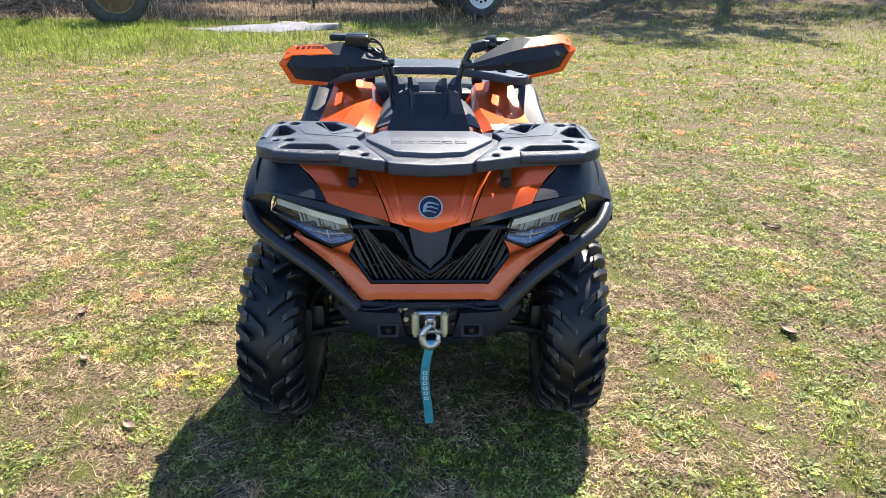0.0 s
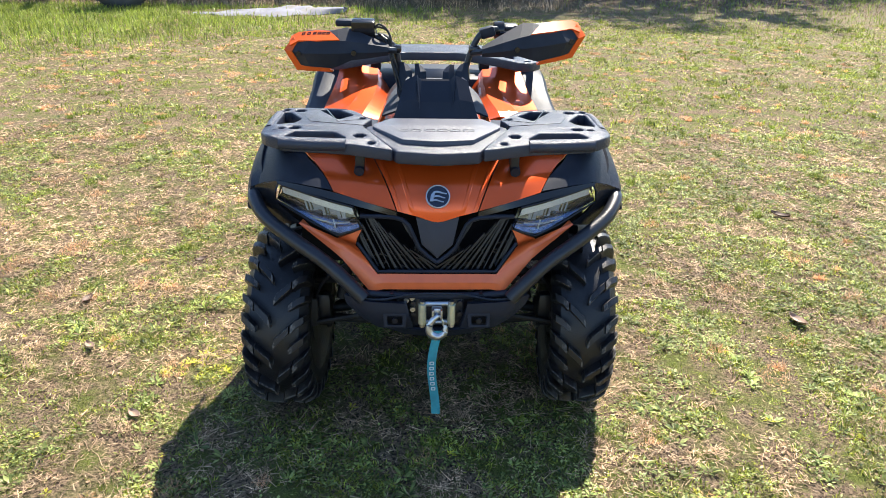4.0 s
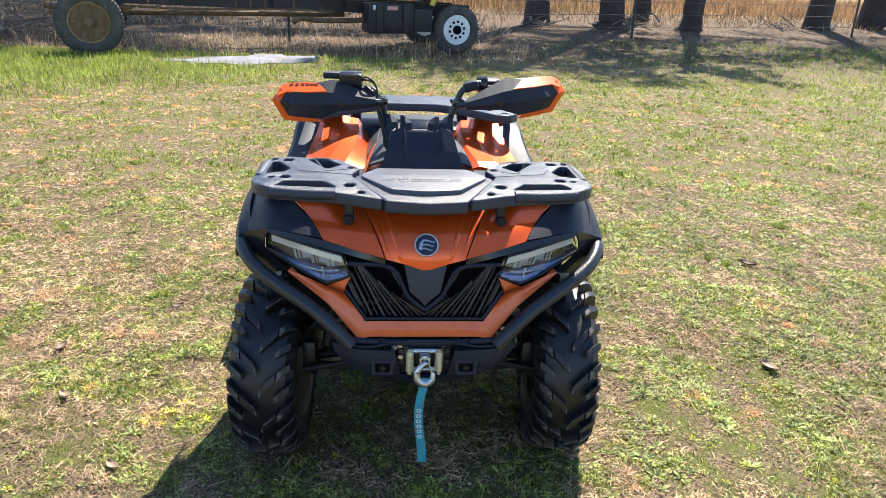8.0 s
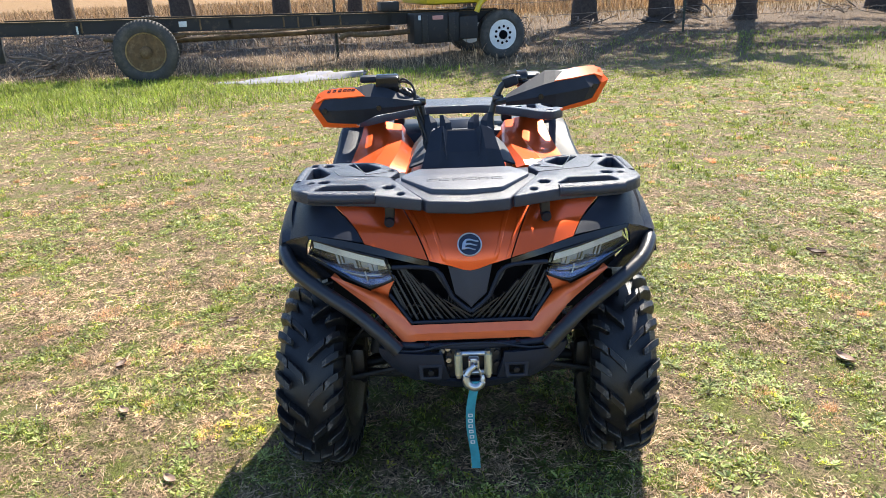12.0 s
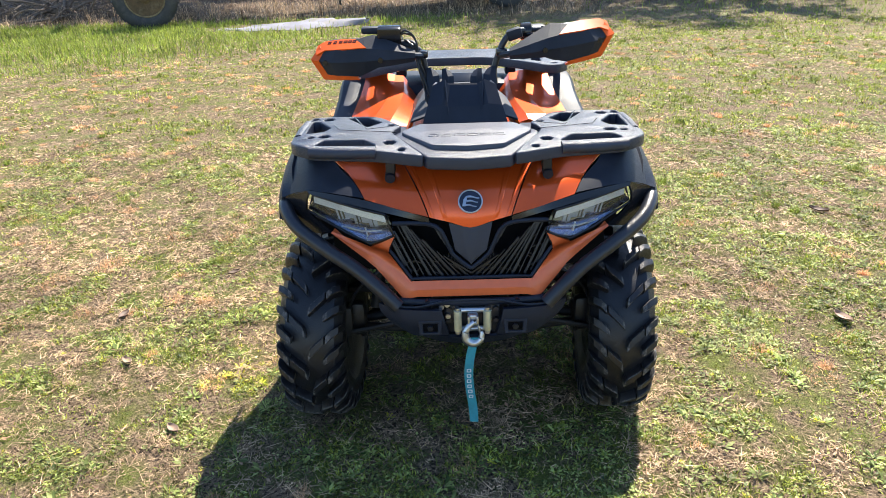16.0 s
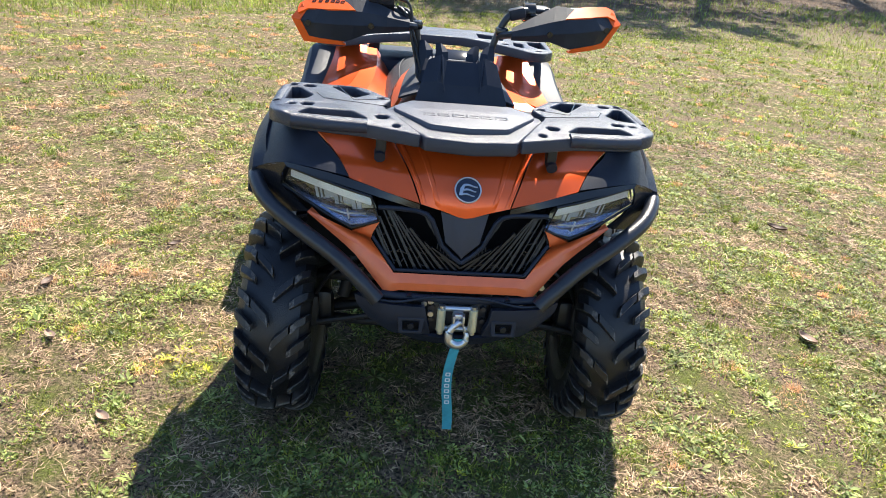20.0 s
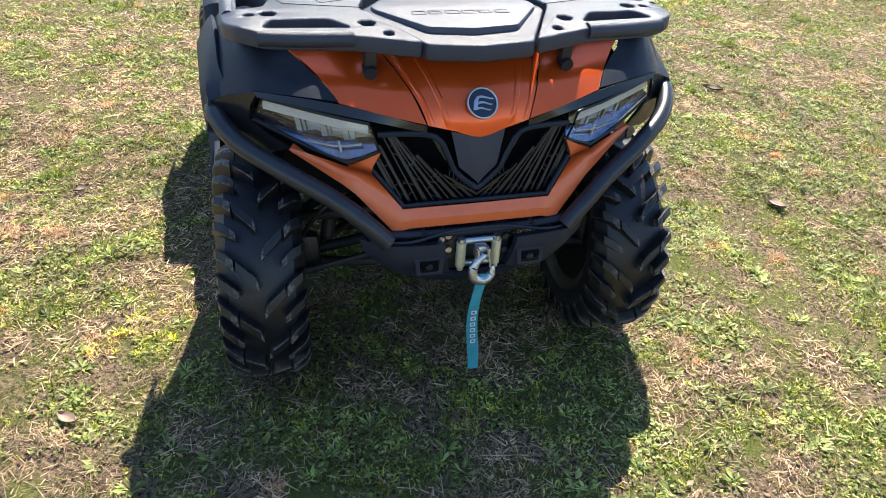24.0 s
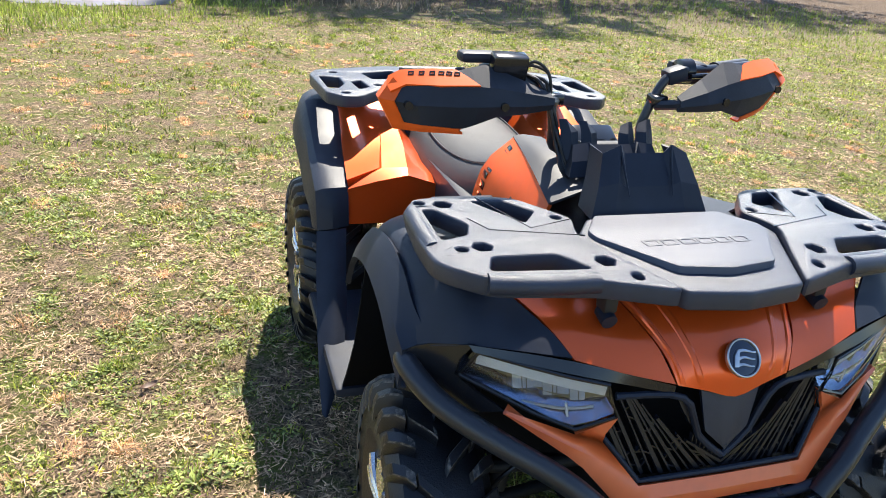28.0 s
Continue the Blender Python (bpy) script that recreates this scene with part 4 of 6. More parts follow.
def lug_mesh(half, sd, short=False):
    """One raised lug: a hooked block by the middle of the tread and, past a narrow gap, a block that runs out over the shoulder."""
    h = half
    bm = bmesh.new()
    inner = [(0.004, 0.078, 0.2945, 0.030, 0.258), (0.10 * h, 0.034, 0.2955, 0.050, 0.258), (0.30 * h, -0.030, 0.2955, 0.046, 0.257), (0.53 * h, -0.104, 0.2950, 0.043, 0.254)]
    outer = [(0.58 * h, -0.104, 0.2940, 0.050, 0.252), (0.74 * h, -0.160, 0.2905, 0.048, 0.246), (0.95 * h, -0.205, 0.2780, 0.045, 0.238), (1.02 * h, -0.222, 0.262, 0.042, 0.232), (1.05 * h, -0.232, 0.236, 0.036, 0.222)]
    if short:
        inner, outer = [], [(0.50 * h, -0.098, 0.2930, 0.036, 0.253), (0.62 * h, -0.128, 0.2935, 0.044, 0.250)] + outer[1:]
    for path in (inner, outer):
        rows = [[bm.verts.new((sd * u, rad * math.cos(da + k), rad * math.sin(da + k)))
                 for k, rad in ((-w, lo), (-w * 0.90, r - 0.004), (-w * 0.74, r), (w * 0.74, r), (w * 0.90, r - 0.004), (w, lo))] for u, da, r, w, lo in path]
        for n, (p, q) in enumerate(zip(rows, rows[1:])):
            for j in range(5):
                f = bm.faces.new((p[j], p[j + 1], q[j + 1], q[j]))
                f.material_index = 1 if j in (1, 3) or (j == 2 and n == 0) else 0
        for row in ((rows[0], rows[-1][::-1]) if rows else ()):
            bm.faces.new(row).material_index = 1
    finish(bm, 30)
    me = bpy.data.meshes.new("lug")
    bm.to_mesh(me)
    bm.free()
    me.materials.append(RUBBER)
    me.materials.append(WORN)
    return me


LUGS = {(h, sd, sh): lug_mesh(h, sd, sh) for h in (0.095, 0.125) for sd in (-1, 1) for sh in (False, True)}


def wheel(cx, cy, half, count=14, steer=0.0):
    sd = 1 if cx > 0 else -1
    at = (cx, cy, WHEEL_Z)
    h = half
    turn = Matrix.Translation(at) @ Matrix.Rotation(steer, 4, "Z") @ Matrix.Translation((-cx, -cy, -WHEEL_Z))

    def turned(bm):
        bm.transform(turn)
        return bm

    rim = part("wheel", turned(lathe([(-h * 0.80, 0.156), (-h * 0.78, 0.146), (-h * 0.4, 0.135), (h * 0.4, 0.135), (h * 0.78, 0.146), (h * 0.80, 0.156),
                               (h * 0.74, 0.150), (h * 0.3, 0.128), (-h * 0.3, 0.128), (-h * 0.74, 0.150)], "x", 48, at)), GLOSS, bike, "black alloy wheel")
    bm = tyre_carcass(h)
    bm.transform(turn @ Matrix.Translation(at))
    tyre = part("tyre", bm, RUBBER, bike, "knobbly black off-road tyre", 30)
    for side in (-1, 1):
        for i in range(2 * count):
            lug = link("lug", LUGS[h, side, i % 2 == 1], RUBBER, tyre)
            lug.matrix_world = turn @ Matrix.Translation(at) @ Matrix.Rotation(math.pi * (i + (1.0 if side > 0 else 0)) / count, 4, "X")
    face = cx + sd * h * 0.80
    part("hub", turned(lathe([(face - sd * 0.03, 0.052), (face - sd * 0.005, 0.05), (face + sd * 0.004, 0.035), (face + sd * 0.012, 0.03), (face + sd * 0.016, 0.012)], "x", 28,
                      (0, cy, WHEEL_Z))), GLOSS, rim)
    for i in range(5):
        for d in (-0.17, 0.17):
            a, b = 2 * math.pi * i / 5 + 0.3 + d * 1.1, 2 * math.pi * i / 5 + 0.3 + d
            p = [(face - sd * 0.004, cy + 0.045 * math.cos(a), WHEEL_Z + 0.045 * math.sin(a)), (face + sd * 0.006, cy + 0.095 * math.cos(b), WHEEL_Z + 0.095 * math.sin(b)),
                 (face + sd * 0.002, cy + 0.142 * math.cos(b), WHEEL_Z + 0.142 * math.sin(b))]
            part("spoke", turned(tube(p, [0.012, 0.009, 0.012], 8, 3)), ALLOY, rim, "machined silver spoke")
    for i in range(4):
        a = math.pi / 2 * i + 0.4
        c = (face + sd * 0.004, cy + 0.033 * math.cos(a), WHEEL_Z + 0.033 * math.sin(a))
        part("lug_nut", turned(rod(c, (c[0] + sd * 0.014, c[1], c[2]), 0.007, 6)), CHROME, rim)
    return rim


for sx in (-1, 1):
    w = wheel(sx * 0.460, AXLE_F, 0.095, 14, STEER)
    wheel(sx * 0.455, AXLE_R, 0.125)
    part("brake_disc", lathe([(sx * 0.385, 0.05), (sx * 0.385, 0.10), (sx * 0.389, 0.10), (sx * 0.389, 0.05)], "x", 36, (0, AXLE_F, WHEEL_Z)), DARK, w, "dull steel brake disc")
    part("brake_caliper", block(sx * 0.39, AXLE_F - 0.075, WHEEL_Z + 0.05, 0.05, 0.055, 0.10, 0.01), DARK, w)

# running gear
for s in (-1, 1):
    for z, y0, y1 in ((0.300, -0.13, 0.14), (0.43, -0.09, 0.12)):
        for y in (y0, y1):
            part("suspension_arm", tube([(s * 0.13, y, z + 0.03), (s * 0.25, y * 0.6 + AXLE_F * 0.4, z + 0.0), (s * 0.385, AXLE_F, z - 0.03)], 0.013, 10, 4), DARK, bike)
    part("drive_shaft", tube([(s * 0.10, AXLE_F, 0.33), (s * 0.40, AXLE_F, 0.285)], 0.014, 10, 1), DARK, bike)
    part("shaft_boot", lathe([(s * (0.33 + 0.012 * i), 0.05 - 0.003 * i + 0.006 * (i % 2)) for i in range(7)], "x", 20, (0, AXLE_F - 0.02, 0.295)), RUBBER, bike)
    part("knuckle_guard", block(s * 0.355, AXLE_F - 0.06, 0.33, 0.060, 0.05, 0.12, 0.022), RUBBER, bike)
    part("tie_rod", tube([(s * 0.06, -0.10, 0.36), (s * 0.37, -0.10, 0.30)], 0.008, 8, 1), DARK, bike)
    part("shock_body", rod((s * 0.30, -0.01, 0.34), (s * 0.23, 0.05, 0.70), 0.018, 14), DARK, bike)
    sp = [(s * (0.295 - 0.0195 * i * 0.19) + 0.033 * math.cos(i * 0.9), 0.0 + 0.010 * i * 0.19 + 0.033 * math.sin(i * 0.9), 0.37 + 0.0058 * i) for i in range(50)]
    part("shock_spring", tube(sp, 0.0055, 6, 1), DARK, bike, "black coil spring")
    part("brake_hose", tube([(s * 0.14, -0.06, 0.56), (s * 0.24, -0.09, 0.52), (s * 0.33, -0.10, 0.46), (s * 0.38, -0.08, 0.37)], 0.005, 8, 5), RUBBER, bike)
    part("arm_bolt", rod((s * 0.255, -0.10, 0.455), (s * 0.255, -0.125, 0.455), 0.009, 6), CHROME, bike)
    part("rear_arm", tube([(s * 0.12, 1.05, 0.34), (s * 0.34, AXLE_R, 0.29)], 0.02, 10, 1), DARK, bike)
part("engine_block", block(0, 0.62, 0.47, 0.34, 0.95, 0.36, 0.03), DARK, bike)
part("front_case", block(0, 0.02, 0.42, 0.24, 0.34, 0.22, 0.03), DARK, bike)
# Made wider than the engine to block a stray sun spot.
part("belly_pan", block(0, 0.62, 0.275, 0.50, 1.0, 0.03, 0.012), BLACK, bike)
# Near-black sheet fills the nose; the shade inside is in its colour.
part("nose_shade_backing", skin([[(x, -0.165 + 0.35 * x * x * 1.2, z) for x in np.linspace(-0.40, 0.40, 7)] for z in (0.53, 0.62, 0.72)], 0.012, 2, 2, toward=(0, 1, 0.7)), VOID, bike)

# hood and fenders
CENTRE = [[(0, -0.256, 0.707), (0.056, -0.2495, 0.721), (0.111, -0.241, 0.733)],
          [(0, -0.250, 0.742), (0.063, -0.243, 0.750), (0.120, -0.229, 0.757)],
          [(0, -0.236, 0.774), (0.072, -0.226, 0.780), (0.132, -0.209, 0.782)],
          [(0, -0.190, 0.817), (0.086, -0.180, 0.818), (0.151, -0.163, 0.809)],
          [(0, -0.118, 0.863), (0.106, -0.112, 0.855), (0.179, -0.100, 0.839)]]
part("hood", skin([[(-x, y, z) for x, y, z in r[:0:-1]] + r for r in CENTRE], 0.006, 3, 3, toward=(0, 1, 0.5)), ORANGE, bike, "burnt orange metallic hood")


def hood_at(v, f, lift):
    """A point of the hood's right half: row v, share f of the way from the middle to the gap."""
    k = min(int(v), 3)
    rows = []
    for r in (CENTRE[k], CENTRE[k + 1]):
        a, b, c = [np.array(p) for p in r]
        rows.append(a + (b - a) * f * 2 if f < 0.5 else b + (c - b) * (f * 2 - 1))
    return rows[0] * (1 - v + k) + rows[1] * (v - k) + np.array((0, -0.62, 0.78)) * lift


for s in (-1, 1):
    side = [[(0.1145, -0.2405, 0.735), (0.20, -0.224, 0.754), (0.288, -0.199, 0.775)],
            [(0.137, -0.206, 0.784), (0.222, -0.187, 0.793), (0.312, -0.160, 0.804)],
            [(0.156, -0.161, 0.811), (0.25, -0.138, 0.820), (0.343, -0.120, 0.831)],
            [(0.183, -0.098, 0.841), (0.28, -0.088, 0.848), (0.377, -0.082, 0.853)]]
    part("hood_side", skin([flip(r, s) for r in side], 0.006, 3, 3, toward=(0, 1, 0.5)), ORANGE, bike, "burnt orange side panel of the hood")
    for f0, w, v0 in ((0.60, 0.075, 0.25), (0.905, 0.05, 0.1)):
        rg = [flip([tuple(hood_at(v, f0 - w, 0.0004)), tuple(hood_at(v, f0 - w * 0.3, h)), tuple(hood_at(v, f0 + w * 0.6, h)), tuple(hood_at(v, f0 + w, 0.0004))], s) for v, h in zip(np.linspace(v0, 4, 9), [0.0008] + [0.0035] * 8)]
        part("hood_ridge", skin(rg, 0.003, 2, 1, toward=(0, 1, 0.5)), ORANGE, bike, "", 25)
    fend = [[(0.292, -0.198, 0.779), (0.43, -0.155, 0.787), (0.505, -0.092, 0.757), (0.532, -0.074, 0.735)],
            [(0.318, -0.156, 0.808), (0.435, -0.112, 0.828), (0.500, -0.045, 0.808), (0.534, -0.020, 0.765)],
            [(0.382, -0.080, 0.856), (0.45, -0.045, 0.860), (0.498, 0.030, 0.846), (0.530, 0.050, 0.795)],
            [(0.38, 0.10, 0.860), (0.45, 0.12, 0.862), (0.500, 0.150, 0.852), (0.532, 0.160, 0.805)],
            [(0.38, 0.25, 0.846), (0.45, 0.27, 0.846), (0.503, 0.270, 0.826), (0.534, 0.275, 0.775)],
            [(0.38, 0.33, 0.790), (0.45, 0.335, 0.780), (0.508, 0.340, 0.745), (0.536, 0.345, 0.700)]]
    part("front_fender", skin([flip(r, s) for r in fend], 0.006, 3, 3, toward=(0, 0, 0.4)), BLACK, bike, "matt black plastic fender")
    flare = [[(0.490, -0.098, 0.742), (0.536, -0.078, 0.738), (0.553, -0.098, 0.686)], [(0.512, -0.036, 0.788), (0.540, -0.018, 0.765), (0.560, -0.036, 0.735)],
             [(0.514, 0.04, 0.822), (0.536, 0.05, 0.796), (0.560, 0.045, 0.768)], [(0.518, 0.15, 0.835), (0.540, 0.16, 0.806), (0.562, 0.16, 0.785)],
             [(0.520, 0.27, 0.805), (0.542, 0.275, 0.776), (0.562, 0.285, 0.745)], [(0.522, 0.34, 0.735), (0.544, 0.345, 0.702), (0.562, 0.355, 0.65)]]
    flare = [[(a[0] - 0.004, a[1], a[2] + 0.006), (a[0] + 0.004, a[1] + 0.002, a[2] + 0.013), (0.5 * (a[0] + m[0]) + 0.006, m[1], 0.5 * (a[2] + m[2]) + 0.012), (m[0] + 0.008, m[1], m[2] + 0.006), c, (c[0] - 0.012, c[1], c[2] - 0.006)] for a, m, c in flare]
    part("fender_flare", skin([flip(r, s) for r in flare], 0.006, 3, 1, toward=(0, 0.1, 0.5)), BLACK, bike, "black fender flare", 22)
    guard = [[(0.471, 0.846, 0.569), (0.512, 0.833, 0.568), (0.556, 0.849, 0.560)],
             [(0.483, 0.768, 0.481), (0.522, 0.751, 0.481), (0.566, 0.774, 0.472)],
             [(0.498, 0.657, 0.370), (0.537, 0.635, 0.362), (0.578, 0.663, 0.362)],
             [(0.537, 0.537, 0.261), (0.564, 0.524, 0.257), (0.587, 0.548, 0.261)],
             [(0.578, 0.459, 0.204), (0.583, 0.457, 0.204), (0.590, 0.467, 0.207)]]
    part("footwell_guard", skin([flip(r, s) for r in guard], 0.007, 3, 3, toward=(0, 1, 0.5)), BLACK, bike, "tall black footwell mudguard")
    part("footboard", block(s * 0.40, 0.66, 0.315, 0.34, 0.52, 0.03, 0.012), BLACK, bike)
    # Sloping front stops sunlight; its near-black puts the footwell's shade into the colour.
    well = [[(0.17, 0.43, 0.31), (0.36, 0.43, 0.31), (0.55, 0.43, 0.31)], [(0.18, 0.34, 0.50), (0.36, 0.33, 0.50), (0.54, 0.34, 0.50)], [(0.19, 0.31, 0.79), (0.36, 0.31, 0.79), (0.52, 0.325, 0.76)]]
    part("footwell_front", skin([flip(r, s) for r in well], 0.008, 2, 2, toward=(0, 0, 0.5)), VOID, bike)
    part("footwell_side", skin([flip(r, s) for r in ([(0.20, 0.42, 0.31), (0.21, 0.66, 0.31), (0.21, 0.95, 0.31)], [(0.21, 0.33, 0.60), (0.21, 0.66, 0.60), (0.21, 0.95, 0.64)])], 0.008, 2, 2), BLACK, bike)
    # Liner in the same near-black: wheel-arch shade is painted in.
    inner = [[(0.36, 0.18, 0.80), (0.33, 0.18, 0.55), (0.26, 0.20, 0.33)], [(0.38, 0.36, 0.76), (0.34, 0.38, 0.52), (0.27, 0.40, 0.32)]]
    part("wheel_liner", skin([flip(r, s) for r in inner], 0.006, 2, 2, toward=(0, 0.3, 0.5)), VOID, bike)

    # rear body
    low_zone = [[(0.465, 0.891, 0.699), (0.412, 0.908, 0.712), (0.354, 0.930, 0.724)],
                [(0.446, 1.091, 0.737), (0.385, 1.091, 0.741), (0.316, 1.091, 0.746)],
                [(0.429, 1.239, 0.776), (0.361, 1.239, 0.778), (0.289, 1.239, 0.773)],
                [(0.418, 1.390, 0.830), (0.363, 1.390, 0.828), (0.289, 1.390, 0.816)]]
    part("rear_fender", skin([flip(r, s) for r in low_zone], 0.030, 3, 2, toward=(0, 1.1, 0.1)), ORANGE, bike, "burnt orange rear fender with a raised outer panel", 18)
    high = [[(0.465, 0.875, 0.677), (0.381, 0.876, 0.698), (0.287, 0.879, 0.714), (0.181, 0.884, 0.679), (0.094, 0.898, 0.592)],
            [(0.444, 0.895, 0.687), (0.358, 0.920, 0.724), (0.280, 0.920, 0.725), (0.178, 0.923, 0.690), (0.090, 0.933, 0.601)],
            [(0.331, 1.091, 0.742), (0.323, 1.091, 0.746), (0.252, 1.091, 0.743), (0.174, 1.091, 0.694), (0.102, 1.091, 0.590)],
            [(0.301, 1.252, 0.772), (0.294, 1.252, 0.775), (0.241, 1.252, 0.771), (0.191, 1.252, 0.722), (0.130, 1.252, 0.633)],
            [(0.304, 1.390, 0.811), (0.298, 1.390, 0.814), (0.247, 1.390, 0.808), (0.215, 1.390, 0.764), (0.162, 1.390, 0.679)]]
    part("rear_fender_top", skin([flip(r, s) for r in high], 0.006, 1, 1, toward=(0, 0.9, 0.2)), ORANGE, bike, "burnt orange panel beside the seat", 16)
    face = [[(0.465, 0.874, 0.676), (0.381, 0.875, 0.697), (0.287, 0.878, 0.714), (0.181, 0.883, 0.679), (0.094, 0.898, 0.591)],
            [(0.468, 0.860, 0.574), (0.382, 0.860, 0.574), (0.287, 0.865, 0.568), (0.181, 0.872, 0.550), (0.092, 0.879, 0.502)]]
    part("rear_fender_face", skin([flip(r, s) for r in face], 0.005, 2, 1, toward=(0, 1, 0.6)), ORANGE, bike)
    rear = [[(0.463, 0.849, 0.574), (0.512, 0.832, 0.573), (0.554, 0.854, 0.562), (0.563, 0.898, 0.557)],
            [(0.463, 0.880, 0.681), (0.511, 0.873, 0.682), (0.555, 0.898, 0.664), (0.566, 0.938, 0.601)],
            [(0.442, 1.091, 0.717), (0.504, 1.091, 0.721), (0.548, 1.091, 0.700), (0.562, 1.091, 0.590)],
            [(0.425, 1.239, 0.758), (0.502, 1.239, 0.763), (0.540, 1.239, 0.741), (0.560, 1.239, 0.641)],
            [(0.413, 1.390, 0.812), (0.499, 1.390, 0.812), (0.539, 1.390, 0.785), (0.561, 1.390, 0.679)],
            [(0.414, 1.624, 0.807), (0.486, 1.607, 0.790), (0.517, 1.607, 0.754), (0.539, 1.624, 0.651)]]
    part("rear_fender_flare", skin([flip(r, s) for r in rear], 0.007, 2, 2, toward=(0, 0.9, 0.4)), BLACK, bike, "black rear fender flare", 30)
    knee = [[(0.17, 0.20, 0.885), (0.205, 0.20, 0.80), (0.20, 0.21, 0.66)], [(0.146, 0.37, 0.918), (0.192, 0.39, 0.82), (0.202, 0.40, 0.65)],
            [(0.106, 0.565, 0.922), (0.176, 0.59, 0.83), (0.206, 0.60, 0.63)]]
    part("knee_panel", skin([flip(r, s) for r in knee], 0.008, 3, 3, toward=(0, 0.4, 0.7)), BRIGHT_ORANGE, bike, "bright orange knee panel with dark lettering")
    kg = np.array([flip(r, s) for r in knee])
    def on_knee(u, v):
        a, c = min(int(u), 1), min(int(v), 1)
        f, g2 = u - a, v - c
        return (kg[a][c] * (1 - f) + kg[a + 1][c] * f) * (1 - g2) + (kg[a][c + 1] * (1 - f) + kg[a + 1][c + 1] * f) * g2
    for u, v, du, dv in [(1.78, 0.20 + 0.155 * k, 0.075, 0.050) for k in range(8)] + [(0.80, 0.55 + 0.13 * k, 0.07, 0.045) for k in range(3)]:
        c = on_knee(u, v)
        xd, yd = on_knee(u + 0.05, v) - c, on_knee(u, v + 0.05) - c
        nn = Vector(xd).cross(Vector(yd)).normalized()
        nn = nn if nn.x * s > 0 else -nn
        w2, h2 = du * np.linalg.norm(xd) * 20, dv * np.linalg.norm(yd) * 20
        part("lettering_bar", stood(plate([(-w2, -h2), (w2, -h2), (w2, h2), (-w2, h2)], (), -0.001, 0.001, 0.0003, 1), Vector(c) + nn * 0.003, xd, yd), GLOSS, bike, "dark printed lettering bar")
    sil = [[(0.06, 0.22, 0.915), (0.12, 0.20, 0.905), (0.172, 0.20, 0.887)], [(0.05, 0.38, 0.940), (0.11, 0.38, 0.940), (0.148, 0.375, 0.919)], [(0.03, 0.57, 0.920), (0.08, 0.57, 0.927), (0.108, 0.567, 0.923)]]
    part("tank_trim", skin([flip(r, s) for r in sil], 0.006, 3, 2, toward=(0, 0.4, 0.7)), SILVER, bike, "silver grey tank trim")
part("tank_cover", skin([[(x, y, 0.915 + 0.025 * math.sin(min(1, (y - 0.2) / 0.3) * 3.0) - 1.2 * x * x) for x in np.linspace(-0.12, 0.12, 7)] for y in (0.22, 0.32, 0.42, 0.52)], 0.01, 2, 2, toward=(0, 0.4, 0.6)), BLACK, bike)

SEAT_ROWS = []
for y, wd, top, dip in ((0.53, 0.10, 0.922, 0.11), (0.61, 0.150, 0.872, 0.13), (0.73, 0.182, 0.826, 0.14), (0.88, 0.205, 0.796, 0.14), (1.05, 0.218, 0.788, 0.14), (1.22, 0.212, 0.802, 0.13), (1.32, 0.180, 0.812, 0.11)):
    SEAT_ROWS.append([(wd * math.sin(a) * (1 - 0.12 * max(0, abs(a) - 1.3)), y, top - dip * (1 - math.cos(a)) ** 1.2) for a in np.linspace(-1.9, 1.9, 11)])
part("seat", skin(SEAT_ROWS, 0.01, 3, 2, toward=(0, 0.8, 0.6)), SEAT, bike, "dark grey vinyl saddle with stitched seams")
for s in (-1, 1):
    seam = [(s * r[7][0], r[7][1], r[7][2] + 0.004) for r in SEAT_ROWS]
    part("seat_piping", tube(seam, 0.0025, 6, 4), SILVER, bike, "pale stitched seam")


# Closings added inside the body to stop sunlight leaking onto the ground.
part("inner_tray", plate([(-0.37, -0.14), (0.37, -0.14), (0.44, 0.10), (0.44, 0.36), (0.34, 0.47), (-0.34, 0.47), (-0.44, 0.36), (-0.44, 0.10)], (), 0.795, 0.805, 0.003, 1), BLACK, bike)
part("under_seat", block(0, 0.95, 0.66, 0.40, 0.95, 0.14, 0.03), BLACK, bike)
part("body_core", block(0, 0.18, 0.68, 0.42, 0.50, 0.28, 0.04), BLACK, bike)

# front rack
def both(loop):
    return [loop, [(-x, y) for x, y in loop]]


WING = [(-0.19, 0.060), (-0.262, 0.165), (-0.30, 0.182), (-0.462, 0.184), (-0.494, 0.150), (-0.504, 0.02), (-0.502, -0.075), (-0.476, -0.128), (-0.425, -0.158), (-0.25, -0.178),
        (-0.117, -0.217), (-0.213, -0.030), (-0.212, 0.0)]
HOLES = [rounded([(-0.405, -0.085), (-0.292, -0.088), (-0.252, -0.142), (-0.425, -0.132)], 0.010),
         rounded([(-0.466, 0.125), (-0.445, 0.125), (-0.402, 0.050), (-0.418, 0.006), (-0.468, -0.012)], 0.008),
         rounded([(-0.360, 0.160), (-0.297, 0.158), (-0.252, 0.100), (-0.292, 0.048)], 0.008),
         arc(-0.217, -0.121, 0.0165, 24, 6, 0.0012), arc(-0.408, -0.046, 0.0165, 24, 6, 0.0012), arc(-0.420, 0.148, 0.0165, 24, 6, 0.0012),
         arc(-0.182, -0.170, 0.010), arc(-0.446, -0.052, 0.010), arc(-0.463, 0.158, 0.010), arc(-0.222, 0.066, 0.010)]
